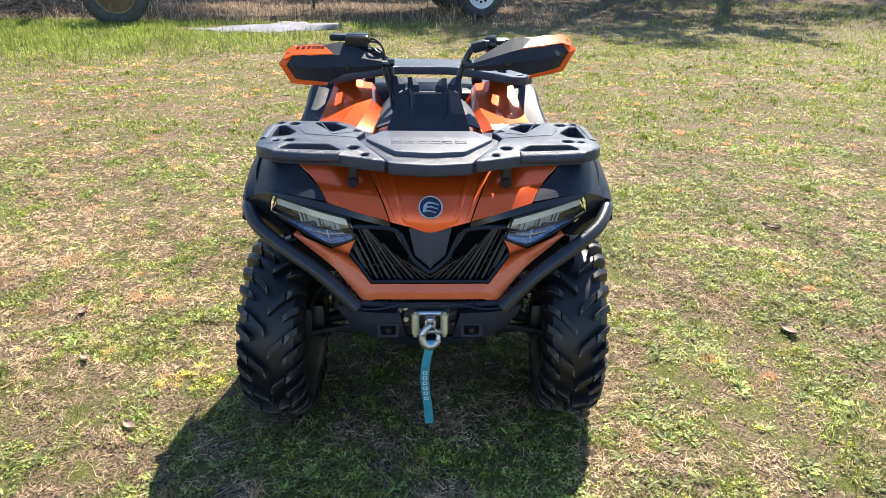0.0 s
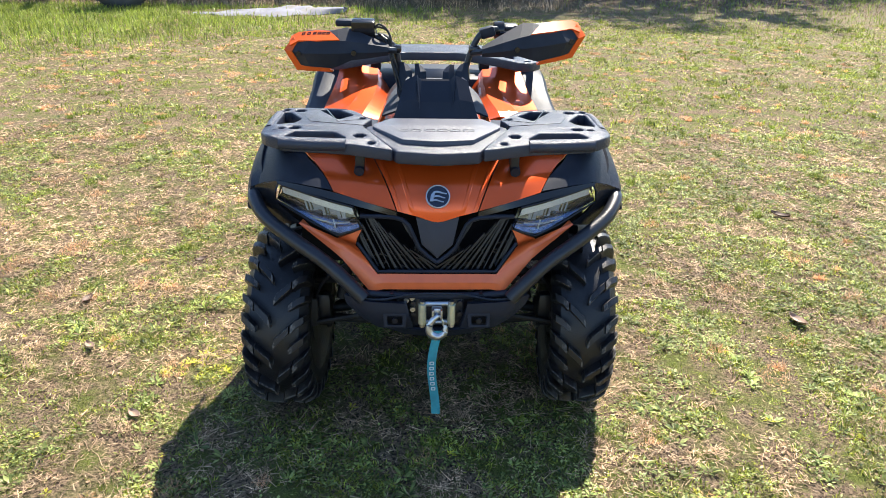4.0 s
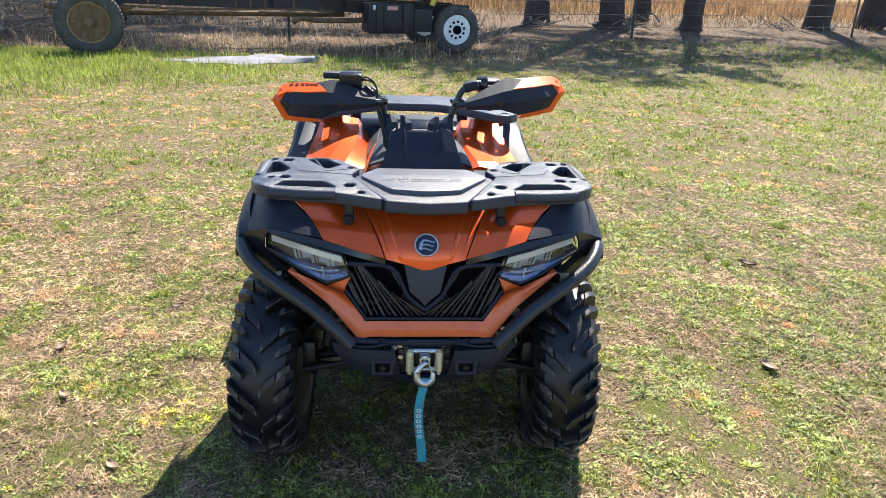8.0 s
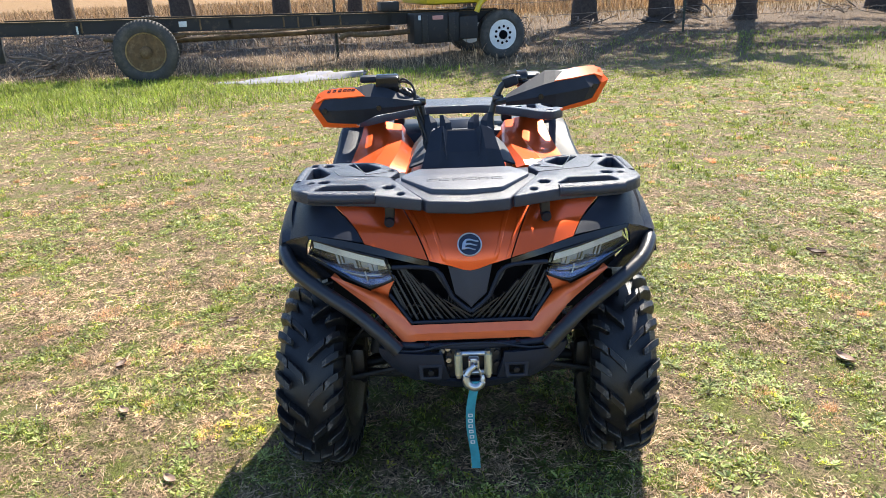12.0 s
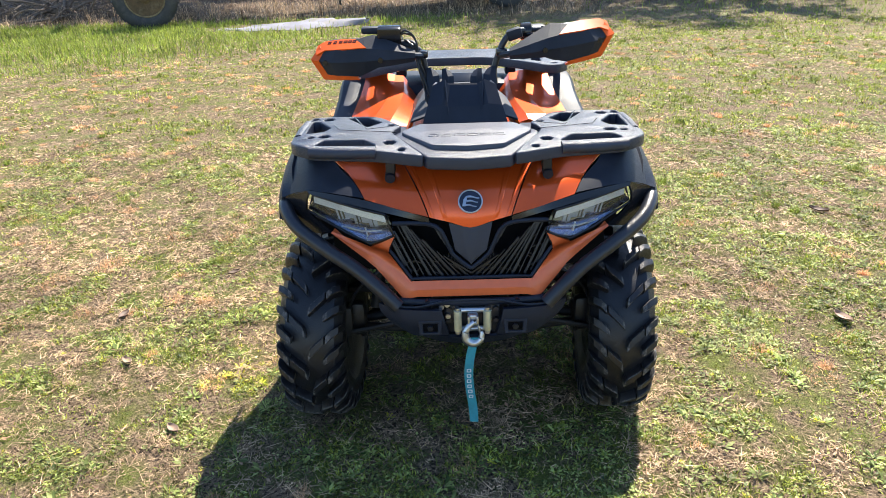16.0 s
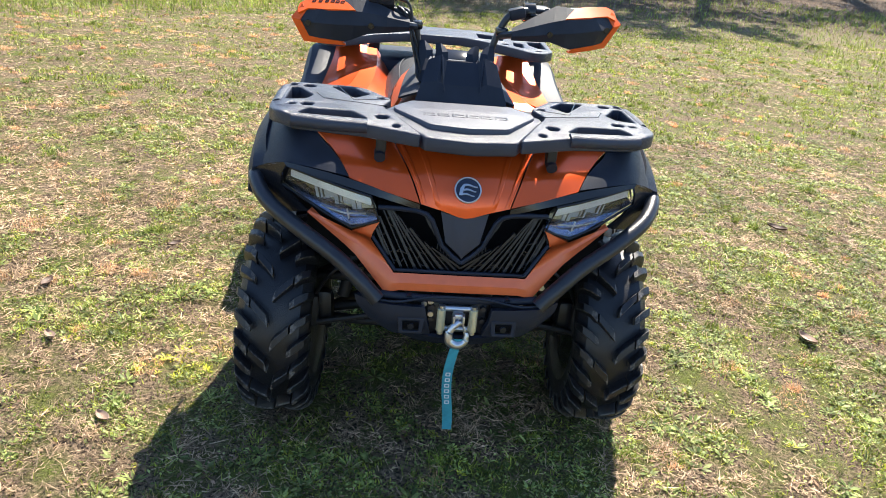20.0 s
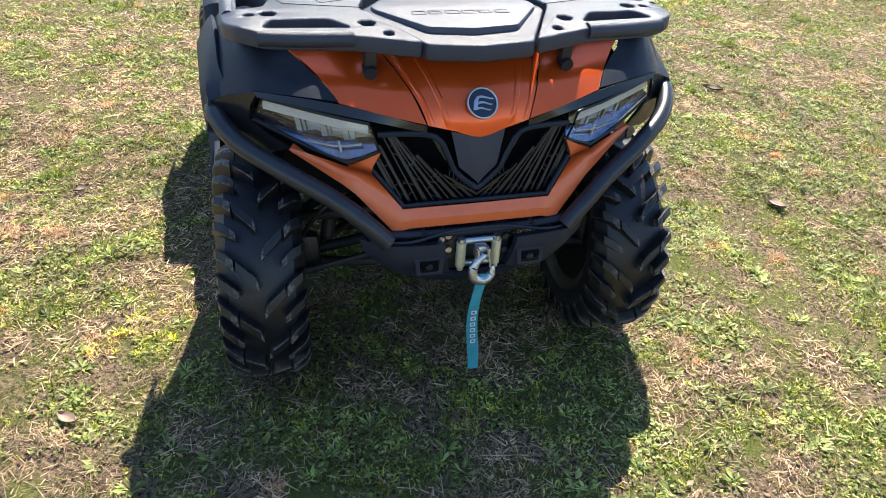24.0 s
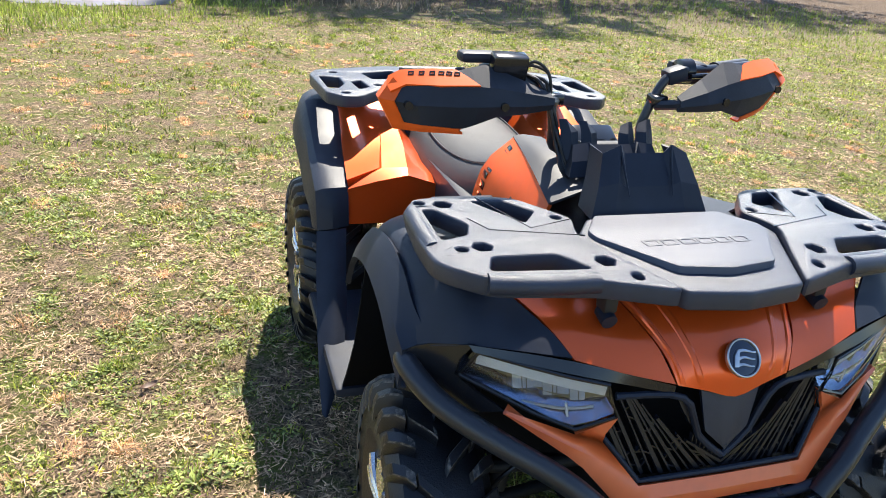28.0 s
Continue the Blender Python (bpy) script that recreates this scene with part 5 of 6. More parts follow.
for s in (-1, 1):
    sg = 1 if s < 0 else -1
    bm = plate(rounded([(sg * x, y) for x, y in WING], 0.02), [[(sg * x, y) for x, y in h] for h in HOLES], 0.880, 0.914, 0.0055, 2)
    for v in bm.verts:
        # the front bar and the outer edge droop a little
        v.co.z -= 0.16 * max(0, -0.125 - v.co.y) + 0.25 * max(0, abs(v.co.x) - 0.47)
    part("rack_wing", bm, RACK, bike, "black moulded plastic wing of the front rack", 28)
    # Dark beads stand for the shade of engraved lines; nothing is cut in.
    for loop in ([(-0.345, 0.176), (-0.292, 0.020), (-0.200, 0.052)], [(-0.395, 0.075), (-0.372, 0.020), (-0.205, -0.022)]):
        part("groove_shade_strip", tube([(sg * x, y, 0.9135) for x, y in loop], 0.0017, 6, 1), GLOSS, bike)
    part("rack_bar_cover", tube([(s * 0.435, -0.150, 0.898), (s * 0.34, -0.163, 0.897), (s * 0.252, -0.168, 0.897)], 0.0185, 12, 3, flat=0.95), RACK, bike)
    part("side_bar_cover", tube([(s * 0.482, 0.135, 0.899), (s * 0.486, 0.06, 0.899), (s * 0.485, -0.02, 0.897)], 0.017, 12, 3), RACK, bike)
    part("rack_bracket", block(s * 0.216, -0.148, 0.856, 0.026, 0.034, 0.046, 0.006), DARK, bike)
    part("bracket_bolt", rod((s * 0.218, -0.140, 0.830), (s * 0.218, -0.170, 0.822), 0.0140, 16), BLACK, bike)
    part("fender_stay", block(s * 0.42, -0.055, 0.872, 0.05, 0.06, 0.025, 0.006), BLACK, bike)
LIP = [(-0.152, 0.074), (-0.208, -0.002), (-0.208, -0.030), (-0.113, -0.217), (0.0, -0.232), (0.113, -0.217), (0.208, -0.030), (0.208, -0.002), (0.152, 0.074)]
bm = plate(rounded(LIP, 0.008), (), 0.868, 0.904, 0.006, 2)
for v in bm.verts:
    v.co.z -= 0.12 * max(0, -0.15 - v.co.y)
part("rack_centre", bm, RACK, bike, "black centre section of the front rack")
TOP = [(-0.140, 0.070), (-0.188, 0.0), (-0.186, -0.028), (-0.098, -0.158), (0.0, -0.175), (0.098, -0.158), (0.186, -0.028), (0.188, 0.0), (0.140, 0.070)]
part("rack_lid", plate(rounded(TOP, 0.01), (), 0.880, 0.9135, 0.006, 1), LID, bike, "dark grey storage lid with moulded lettering", 25)
for i, w in enumerate((0.032, 0.030, 0.034, 0.034, 0.030, 0.034)):
    x, z0, z1 = -0.112 + 0.0372 * i, -0.080, -0.054
    part("lid_lettering_bar", plate(rounded([(x, z0), (x + w, z0), (x + w, z1), (x, z1)], 0.005), [rounded([(x + 0.0065, z0 + 0.006), (x + w - 0.004, z0 + 0.006), (x + w - 0.004, z1 - 0.006), (x + 0.0065, z1 - 0.006)], 0.002)],
                                    0.911, 0.9146, 0.0006, 1), RACK, bike)

# cowls and handlebar
for name, yb, zb, wb, yt, zt, wt, back, notch in (("front_cowl", 0.086, 0.895, 0.137, 0.150, 1.027, 0.099, 0.22, 0.018), ("meter_cowl", 0.235, 0.93, 0.118, 0.275, 0.995, 0.100, 0.34, 0.006)):
    lo, hi = [], []
    for x, k, dy in ((-1, 0, 0), (-0.97, 0.05, 0), (-0.60, 1, 0), (-0.44, 0, 0.003), (0, 0, 0.003), (0.44, 0, 0.003), (0.60, 1, 0), (0.97, 0.05, 0), (1, 0, 0)):
        bk = (back - yt) if abs(x) == 1 else 0
        lo.append((x * wb * (0.90 if abs(x) == 1 else 1), yb + bk * 1.1, zb))
        hi.append((x * wt * (0.88 if abs(x) == 1 else 1), yt + bk + dy, zt - (0.020 if abs(x) == 1 else 0) + (notch * (k - 1) if abs(x) < 0.99 else 0)))
    mid = [tuple(0.5 * (np.array(a) + np.array(b)) + (0, -0.006, 0)) for a, b in zip(lo, hi)]
    part(name, skin([lo, mid, hi], 0.006, 1, 1, toward=(0, 0.4, 0.9)), BLACK, bike, "matt black handlebar cowl", 8)
    for s in (-1, 1):
        part("cowl_crease", tube([(s * wb * 0.36, yb + 0.012, zb + 0.040), (s * wt * 0.595, yt + 0.001, zt - 0.002)], [0.0010, 0.0035], 6, 2), BLACK, bike)
for x, w, h in ((-0.096, 0.048, 0.044), (-0.048, 0.044, 0.040), (0.044, 0.044, 0.038), (0.088, 0.048, 0.044)):
    k = 1 if x > 0 else -1
    part("cowl_prong", skin([[(x - w * 0.5, 0.282, 0.955), (x, 0.268, 0.955), (x + w * 0.5, 0.282, 0.955)], [(x - w * 0.42, 0.302, 0.985 + h * 0.6), (x, 0.292, 0.985 + h * 0.6), (x + w * 0.42, 0.302, 0.985 + h * 0.6)],
                             [(x - w * 0.30 + 0.006 * k, 0.318, 0.99 + h * (0.78 if k > 0 else 1)), (x + 0.006 * k, 0.310, 0.992 + h), (x + w * 0.30 + 0.006 * k, 0.318, 0.99 + h * (1 if k > 0 else 0.78))]], 0.010, 1, 1, toward=(0, 0.6, 1.0)), BLACK, bike, "", 12)
part("meter_back", lathe([(-0.062, 0.016), (-0.058, 0.028), (0.058, 0.028), (0.062, 0.016)], "x", 28, (0, 0.318, 0.956)), BLACK, bike)
part("meter_screen", block(0, 0.365, 0.972, 0.12, 0.09, 0.02, 0.008, Euler((0.5, 0, 0)).to_matrix()), SCREEN, bike)
part("handlebar", tube([(-0.44, 0.455, 1.10), (-0.28, 0.40, 1.108), (-0.19, 0.36, 1.105), (-0.135, 0.345, 1.08), (-0.118, 0.345, 1.02), (-0.09, 0.35, 0.955), (0.09, 0.345, 0.955), (0.104, 0.342, 1.02), (0.126, 0.342, 1.085), (0.152, 0.345, 1.124), (0.20, 0.36, 1.137), (0.29, 0.390, 1.135), (0.43, 0.43, 1.14)], 0.0105, 12, 5), STEEL_BLACK, bike)
part("steering_stem", rod((0, 0.36, 0.97), (0, 0.28, 0.82), 0.03), DARK, bike)
for s, dy in ((-1, 0.0), (1, -0.008)):
    def guarded(p):
        """Places a point of the guard; the bar is turned a little, so the two sides stand at different heights."""
        return (s * p[0], p[1] + dy, p[2] + (0.17 * (p[0] - 0.155) if s > 0 else 0.0))

    BACK = [(0.150, 0.303, 1.092), (0.215, 0.322, 1.116), (0.285, 0.352, 1.138), (0.318, 0.352, 1.131), (0.345, 0.358, 1.122), (0.400, 0.382, 1.119), (0.452, 0.408, 1.108)]
    RIDGE = [(0.150, 0.284, 1.086), (0.215, 0.286, 1.095), (0.270, 0.297, 1.101), (0.312, 0.307, 1.102), (0.352, 0.322, 1.100), (0.405, 0.345, 1.098), (0.462, 0.385, 1.093)]
    MID = [(0.150, 0.281, 1.073), (0.215, 0.274, 1.070), (0.262, 0.279, 1.068), (0.310, 0.289, 1.064), (0.360, 0.304, 1.060), (0.430, 0.332, 1.056), (0.486, 0.374, 1.058)]
    FOOT = [(0.150, 0.292, 1.060), (0.215, 0.290, 1.050), (0.270, 0.297, 1.042), (0.316, 0.309, 1.020), (0.345, 0.320, 1.008), (0.410, 0.350, 1.004), (0.456, 0.384, 1.003)]
    guard = part("handguard", skin([[guarded(p) for p in r] for r in (BACK, RIDGE, MID, FOOT)], 0.006, 1, 1, toward=(s * 0.3, 0.6, 1.05)), GUARD, bike, "black handguard with an orange edge", 9)
    rim = [RIDGE[6], MID[6], FOOT[6], FOOT[5], FOOT[4]]
    ins = [(0.450, 0.378, 1.090), (0.472, 0.363, 1.058), (0.446, 0.374, 1.011), (0.405, 0.346, 1.011), (0.338, 0.316, 1.012)]
    out = [(0.468, 0.398, 1.100), (0.500, 0.386, 1.060), (0.463, 0.394, 0.992), (0.410, 0.358, 0.995), (0.334, 0.318, 1.001)]
    fwd = [[guarded((x, y - 0.004, z)) for x, y, z in row] for row in (ins, rim, out)] + [[guarded((x, y + 0.022, z)) for x, y, z in out]]
    part("orange_edge", skin(fwd, 0.004, 1, 1, toward=(s * 0.3, 0.6, 1.05)), BRIGHT_ORANGE, guard, "orange handguard edge", 12)
    cap = [[guarded((x, y - 0.001, z + 0.004)) for x, y, z in r] for r in
           ([(0.345, 0.356, 1.1215), (0.385, 0.374, 1.120), (0.452, 0.406, 1.109), (0.476, 0.408, 1.096)], [(0.326, 0.330, 1.112), (0.385, 0.354, 1.108), (0.454, 0.392, 1.100), (0.482, 0.394, 1.082)],
            [(0.308, 0.304, 1.1015), (0.385, 0.331, 1.094), (0.448, 0.366, 1.088), (0.478, 0.372, 1.072)])]
    part("orange_cap", skin(cap, 0.005, 1, 1, toward=(s * 0.3, 0.6, 1.05)), BRIGHT_ORANGE, guard, "orange cap of the handguard with dark lettering", 14)
    for i in range(6 if s < 0 else 0):
        f = 0.25 + 0.29 * i
        k = min(int(f), 1)
        a, b, c, d = [Vector(p) for p in (cap[0][k], cap[0][k + 1], cap[1][k + 1], cap[1][k])]
        nn = (b - a).cross(d - a).normalized()
        nn = nn if nn.z > 0 else -nn
        top, bot = a.lerp(b, f - k), d.lerp(c, f - k)
        bar = [(-0.0062, -0.0055), (0.0062, -0.0055), (0.0062, 0.0055), (-0.0062, 0.0055)]
        part("cap_lettering_bar", stood(plate(bar, [[(x * 0.55, y * 0.45) for x, y in bar]], 0, 0.0012, 0.0003, 1), top.lerp(bot, 0.60) + nn * 0.0012, b - a, top - bot), GLOSS, guard)
    for x, y, z in ((0.446, 0.341, 1.054), (0.261, 0.279, 1.068)):
        p = guarded((x, y, z))
        part("guard_bolt", rod((p[0], p[1] + 0.02, p[2]), (p[0], p[1] - 0.005, p[2]), 0.0085, 12), GLOSS, guard)
    part("guard_arm", tube([guarded(p) for p in ((0.165, 0.292, 1.078), (0.145, 0.305, 1.074), (0.120, 0.335, 1.070))], 0.011, 8, 4), STEEL_BLACK, guard)
    part("bar_clamp", block(s * 0.128, 0.335, 1.075, 0.036, 0.04, 0.024, 0.006), GLOSS, bike)
    hz = 0.020 if s > 0 else 0.0
    part("grip", tube([(s * 0.31, 0.402, 1.104 + hz * 1.4), (s * 0.43, 0.45, 1.095 + hz * 2)], 0.018, 14, 2), RUBBER, bike)
    part("control_lever", tube([(s * 0.21, 0.345, 1.106 + hz), (s * 0.30, 0.36, 1.100 + hz * 1.4), (s * 0.41, 0.400, 1.085 + hz * 2)], 0.006, 8, 3), GLOSS, bike)
    part("switch_block", block(s * 0.235, 0.40, 1.105 + hz, 0.085, 0.055, 0.050, 0.012), BLACK, bike)
    for i in range(4 if s < 0 else 0):
        q = random.Random(i * 7 + s)
        r = lambda: q.uniform(-0.012, 0.012)
        part("control_cable", tube([(s * 0.185, 0.36, 1.118 + hz), (s * (0.158 + r()), 0.325 + r(), 1.108 + hz * 0.5), (s * (0.138 + r()), 0.312 + r(), 1.055), (s * (0.128 + r()), 0.30 + r(), 0.99), (s * (0.108 + r()), 0.27, 0.935), (s * 0.075, 0.25, 0.90)], 0.0038, 7, 6), RUBBER, bike)
for k in range(2):
    part("control_cable", tube([(-0.20, 0.345, 1.135), (-0.180, 0.335 + 0.01 * k, 1.150 - 0.01 * k), (-0.150, 0.325, 1.125), (-0.138, 0.318 + 0.006 * k, 1.06), (-0.125, 0.30, 0.98)], 0.0035, 7, 6), RUBBER, bike)
part("control_box", block(-0.233, 0.352, 1.135, 0.076, 0.040, 0.056, 0.006, Euler((0.2, 0, -0.06)).to_matrix()), GLOSS, bike, "black square control box on the handlebar")
part("switch_drum", lathe([(0.190, 0.010), (0.194, 0.026), (0.226, 0.028), (0.232, 0.018)], "x", 24, (0, 0.378, 1.132)), GLOSS, bike)
part("brake_lever_mount", block(0.17, 0.350, 1.128, 0.05, 0.04, 0.034, 0.008, Euler((0, -0.3, 0)).to_matrix()), BLACK, bike)
part("brake_reservoir", block(-0.285, 0.40, 1.146, 0.085, 0.045, 0.022, 0.008), BLACK, bike)

# rear rack
HALF = [(0.0, 1.360), (0.12, 1.360), (0.20, 1.310), (0.30, 1.215), (0.385, 1.115), (0.440, 1.110), (0.487, 1.165), (0.505, 1.430), (0.478, 1.500), (0.22, 1.590), (0.0, 1.595)]
RR = HALF + [(-x, y) for x, y in HALF[-2:0:-1]]
rh = [rounded([(0.470, 1.220), (0.440, 1.220), (0.410, 1.290), (0.412, 1.380), (0.476, 1.400)], 0.01), rounded([(0.372, 1.210), (0.335, 1.245), (0.345, 1.340), (0.382, 1.320)], 0.008)]
rh += [arc(0.425, 1.160, 0.014), arc(0.30, 1.275, 0.014), arc(0.42, 1.460, 0.014), rounded([(0.20, 1.380), (0.30, 1.360), (0.32, 1.460), (0.20, 1.510)], 0.012)]
rh += [[(-x, y) for x, y in h] for h in rh]
part("rear_rack", plate(rounded(RR, 0.02), rh, 0.852, 0.890, 0.006, 2), RACK, bike, "black moulded rear rack", 28)
for s in (-1, 1):
    part("rear_rack_post", block(s * 0.26, 1.46, 0.825, 0.05, 0.06, 0.07, 0.01), BLACK, bike)
part("tail_cover", block(0, 1.52, 0.68, 0.74, 0.36, 0.20, 0.04), BLACK, bike)

# nose: headlights, surround, grille
for s in (-1, 1):
    top = [(0.437, -0.152, 0.776), (0.365, -0.184, 0.763), (0.295, -0.210, 0.750), (0.233, -0.227, 0.739)]
    bot = [(0.459, -0.131, 0.722), (0.345, -0.196, 0.676), (0.278, -0.221, 0.652), (0.212, -0.233, 0.677)]
    mid = [tuple(0.5 * (np.array(a) + np.array(b)) + (0, -0.006, 0)) for a, b in zip(top, bot)]
    lamp = part("headlight", skin([flip([(x * 0.995, y + 0.055, z) for x, y, z in r], s) for r in (top, mid, bot)], 0.01, 2, 3, toward=(0, 1, 0.7)), GLOSS, bike, "wedge-shaped headlight with clear lens")
    rf = [[(x * 0.985, y + 0.030, z + d) for x, y, z in r] for r, d in ((top, -0.012), (mid, -0.006))]
    part("reflector", skin([flip(r, s) for r in rf], 0.004, 2, 3, toward=(0, 1, 0.7)), REFLECTOR, lamp, "bright faceted reflector")
    for f, wd in ((0.44, 0.052), (0.66, 0.044), (0.83, 0.026)):
        a = np.array(top[0]) * (1 - f) + np.array(top[3]) * f
        turned = Euler((0.15, s * 0.16, s * 0.36)).to_matrix()
        box = part("lamp_cell", block(s * a[0], a[1] + 0.026, a[2] - 0.036, wd, 0.020, 0.034, 0.002, turned), TRAY, lamp, "bright lamp cell")
        for k in range(int(wd / 0.009)):
            part("cell_rib", block(s * (a[0] - wd / 2 + 0.006 + 0.009 * k), a[1] + 0.0150 - 0.0033 * (k - wd / 0.018) * 1.0, a[2] - 0.036, 0.0016, 0.006, 0.030, 0.0, turned), REFLECTOR, box)
    st = [[(x, y + d, z + e) for x, y, z in top] for d, e in ((0.004, -0.001), (0.008, -0.026))]
    part("light_guide", skin([flip(r, s) for r in st], 0.004, 2, 3, toward=(0, 1, 0.7)), STRIP, lamp, "white light strip")
    lw = [[(x * k, y + d, z + e) for x, y, z in r] for r, e, d, k in ((mid, -0.006, 0.046, 0.99), (bot, 0.005, 0.006, 1.0))]
    part("lower_tray", skin([flip(r, s) for r in lw], 0.003, 1, 2, toward=(0, 0, 0)), BOWL, lamp, "mirrored lower tray tinted sky blue")
    part("marker_strip", tube(flip([(0.36, -0.176, 0.690), (0.30, -0.199, 0.682), (0.245, -0.212, 0.688)], s), 0.0025, 6, 2), STRIP, lamp)
    part("marker_strip", tube(flip([(0.292, -0.202, 0.694), (0.286, -0.204, 0.668)], s), 0.0025, 6, 1), STRIP, lamp)
    ln = part("lens", skin([flip(r, s) for r in (top, mid, bot)], 0.0025, 3, 3, toward=(0, 1, 0.7)), LENS, lamp, "clear plastic lens")
    ln.visible_shadow = False
    rim = [top[0], top[1], top[2], top[3], bot[3], bot[2], bot[1], bot[0], top[0]]
    part("headlight_rim", tube(flip(rim, s), 0.0042, 8, 1), GLOSS, lamp)
    part("lamp_brow", skin([flip(r, s) for r in ([(0.455, -0.150, 0.790), (0.29, -0.202, 0.774), (0.113, -0.240, 0.731)], [(0.447, -0.156, 0.779), (0.29, -0.212, 0.755), (0.113, -0.240, 0.716)])], 0.012, 1, 3, toward=(0, 1, 0.7)), GLOSS, bike)
    part("lamp_cheek", skin([flip(r, s) for r in ([(0.446, -0.150, 0.788), (0.500, -0.096, 0.764), (0.540, -0.072, 0.742)], [(0.466, -0.128, 0.722), (0.50, -0.095, 0.715), (0.540, -0.070, 0.700)], [(0.388, -0.178, 0.672), (0.45, -0.142, 0.655), (0.535, -0.075, 0.662)])], 0.006, 2, 2, toward=(0, 1, 0.7)), GLOSS, bike)
    outer = [(0.393, -0.180, 0.670), (0.292, -0.240, 0.612), (0.266, -0.251, 0.592), (0.188, -0.284, 0.506), (0.152, -0.288, 0.516), (0.0, -0.291, 0.517)]
    inr = [(0.388, -0.183, 0.676), (0.278, -0.226, 0.645), (0.229, -0.236, 0.630), (0.168, -0.275, 0.558), (0.140, -0.278, 0.560), (0.0, -0.281, 0.561)]
    ctr = [tuple(0.5 * (np.array(a) + np.array(b)) + (0, -0.006, 0)) for a, b in zip(outer, inr)]
    bm = bmesh.new()
    g = [flip(r, s) for r in (outer, ctr, inr)]
    skin([[np.array(p) for p in r] for r in g], 0.018, 1, 1, bm, toward=(0, 1, 0.6))
    skin([flip([inr[1], (0.244, -0.231, 0.660), (0.211, -0.238, 0.677)], s), flip([inr[2], (0.226, -0.235, 0.645), (0.2105, -0.238, 0.676)], s)], 0.015, 1, 1, bm, toward=(0, 1, 0.6))
    part("grille_surround", bm, ORANGE_SATIN, bike, "satin orange plastic grille surround", 25)
    inner = [inr[2], inr[3], inr[4], inr[5]]
    part("surround_lip", tube(flip([(0.211, -0.228, 0.676)] + [(x * 0.985, y + 0.008, z + 0.004) for x, y, z in inner], s), 0.005, 8, 1), BLACK, bike)
# Sheet behind the bars, coloured near-black to stand for shade in the gaps.
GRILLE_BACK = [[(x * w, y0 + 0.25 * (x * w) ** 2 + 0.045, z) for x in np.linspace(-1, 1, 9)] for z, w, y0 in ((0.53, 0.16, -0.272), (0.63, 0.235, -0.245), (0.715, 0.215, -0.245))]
part("grille_shade_backing", skin(GRILLE_BACK, 0.01, 2, 1, toward=(0, 1, 0.6)), VOID, bike)


def nose_y(x, z):
    """How far forward the grille's face lies."""
    return -0.270 + (z - 0.53) * 0.16 + 0.55 * x * x


def ribbon(a, b, wa, wb, lift=0.0):
    """A flat bar of the grille between two places (x, z), a few millimetres deep."""
    bm = bmesh.new()
    d = Vector((b[0] - a[0], b[1] - a[1])).normalized()
    q = Vector((-d.y, d.x))
    ring = []
    for (x, z), w in ((a, wa), (b, wb)):
        for k, back in ((-1, 0.009), (-0.8, 0.0), (0.8, 0.0), (1, 0.009)):
            xx, zz = x + q.x * w * k / 2, z + q.y * w * k / 2
            ring.append(bm.verts.new((xx, nose_y(x, z) + back - lift, zz)))
    for j in range(3):
        bm.faces.new((ring[j], ring[j + 1], ring[j + 5], ring[j + 4]))
    bm.faces.new((ring[3], ring[0], ring[4], ring[7]))
    bm.faces.new(ring[:4])
    bm.faces.new(ring[4:])
    return bm


def opening(z):
    """Half the width of the grille's opening at a height."""
    return 0.163 + (z - 0.560) * 0.9 if z < 0.632 else 0.228 - (z - 0.632) * 0.25


rnd = random.Random(5)
for s in (-1, 1):
    lines = []
    for i in range(11):
        x0, slope = 0.006 + 0.0178 * i, max(0.50, 1.05 - 0.085 * i)
        z0 = 0.562 if x0 < 0.160 else 0.562 + (x0 - 0.160) * 1.15
        z1 = z0
        while z1 < 0.709 and x0 + slope * (z1 + 0.004 - z0) < opening(z1 + 0.004) - 0.003 and (i > 3 or z1 < 0.603 + 0.030 * i):
            z1 += 0.004
        if z1 - z0 > 0.015:
            lines.append((x0, z0, slope, z1))
            wide = (0.0085, 0.0045, 0.0100, 0.0040)[i % 4]
            part("grille_bar", ribbon((s * x0, z0), (s * (x0 + slope * (z1 - z0)), z1), wide, wide * 0.8), BAR, bike, "", 20)
    for i in range(4):
        x0, z0 = 0.044 + 0.0125 * i, 0.622 + 0.0165 * i
        part("grille_bar", ribbon((s * x0, z0), (s * (x0 + 0.55 * (0.706 - z0)), 0.706), (0.0085, 0.0045)[i % 2], 0.005), BAR, bike, "", 20)
    for (xa, za, sa, ta), (xb, zb, sb, tb) in zip(lines, lines[1:]):
        for k in range(3):
            z = rnd.uniform(max(za, zb) + 0.008, min(ta, tb) - 0.006) if min(ta, tb) - max(za, zb) > 0.03 else None
            if z:
                e = rnd.uniform(-0.016, 0.008)
                part("grille_link", ribbon((s * (xa + sa * (z - za)), z), (s * (xb + sb * (z + e - zb)), z + e), 0.0034, 0.0034, -0.002), BAR, bike, "", 20)
    part("grille_chevron", ribbon((0, 0.574), (s * 0.075, 0.622), 0.007, 0.005, 0.002), BAR, bike, "", 20)
    for k in range(7):
        x, z = 0.010 + 0.0085 * k, 0.594 + 0.0062 * k
        part("grille_tooth", ribbon((s * x, z), (s * (x + 0.001), z - 0.014), 0.0026, 0.0020, -0.001), BAR, bike, "", 20)
    part("grille_frame", tube([(s * 0.214, -0.224, 0.712), (s * 0.120, -0.238, 0.714), (s * 0.080, -0.246, 0.694), (s * 0.052, -0.252, 0.630), (0, -0.262, 0.588)], 0.0065, 8, 2), BLACK, bike)
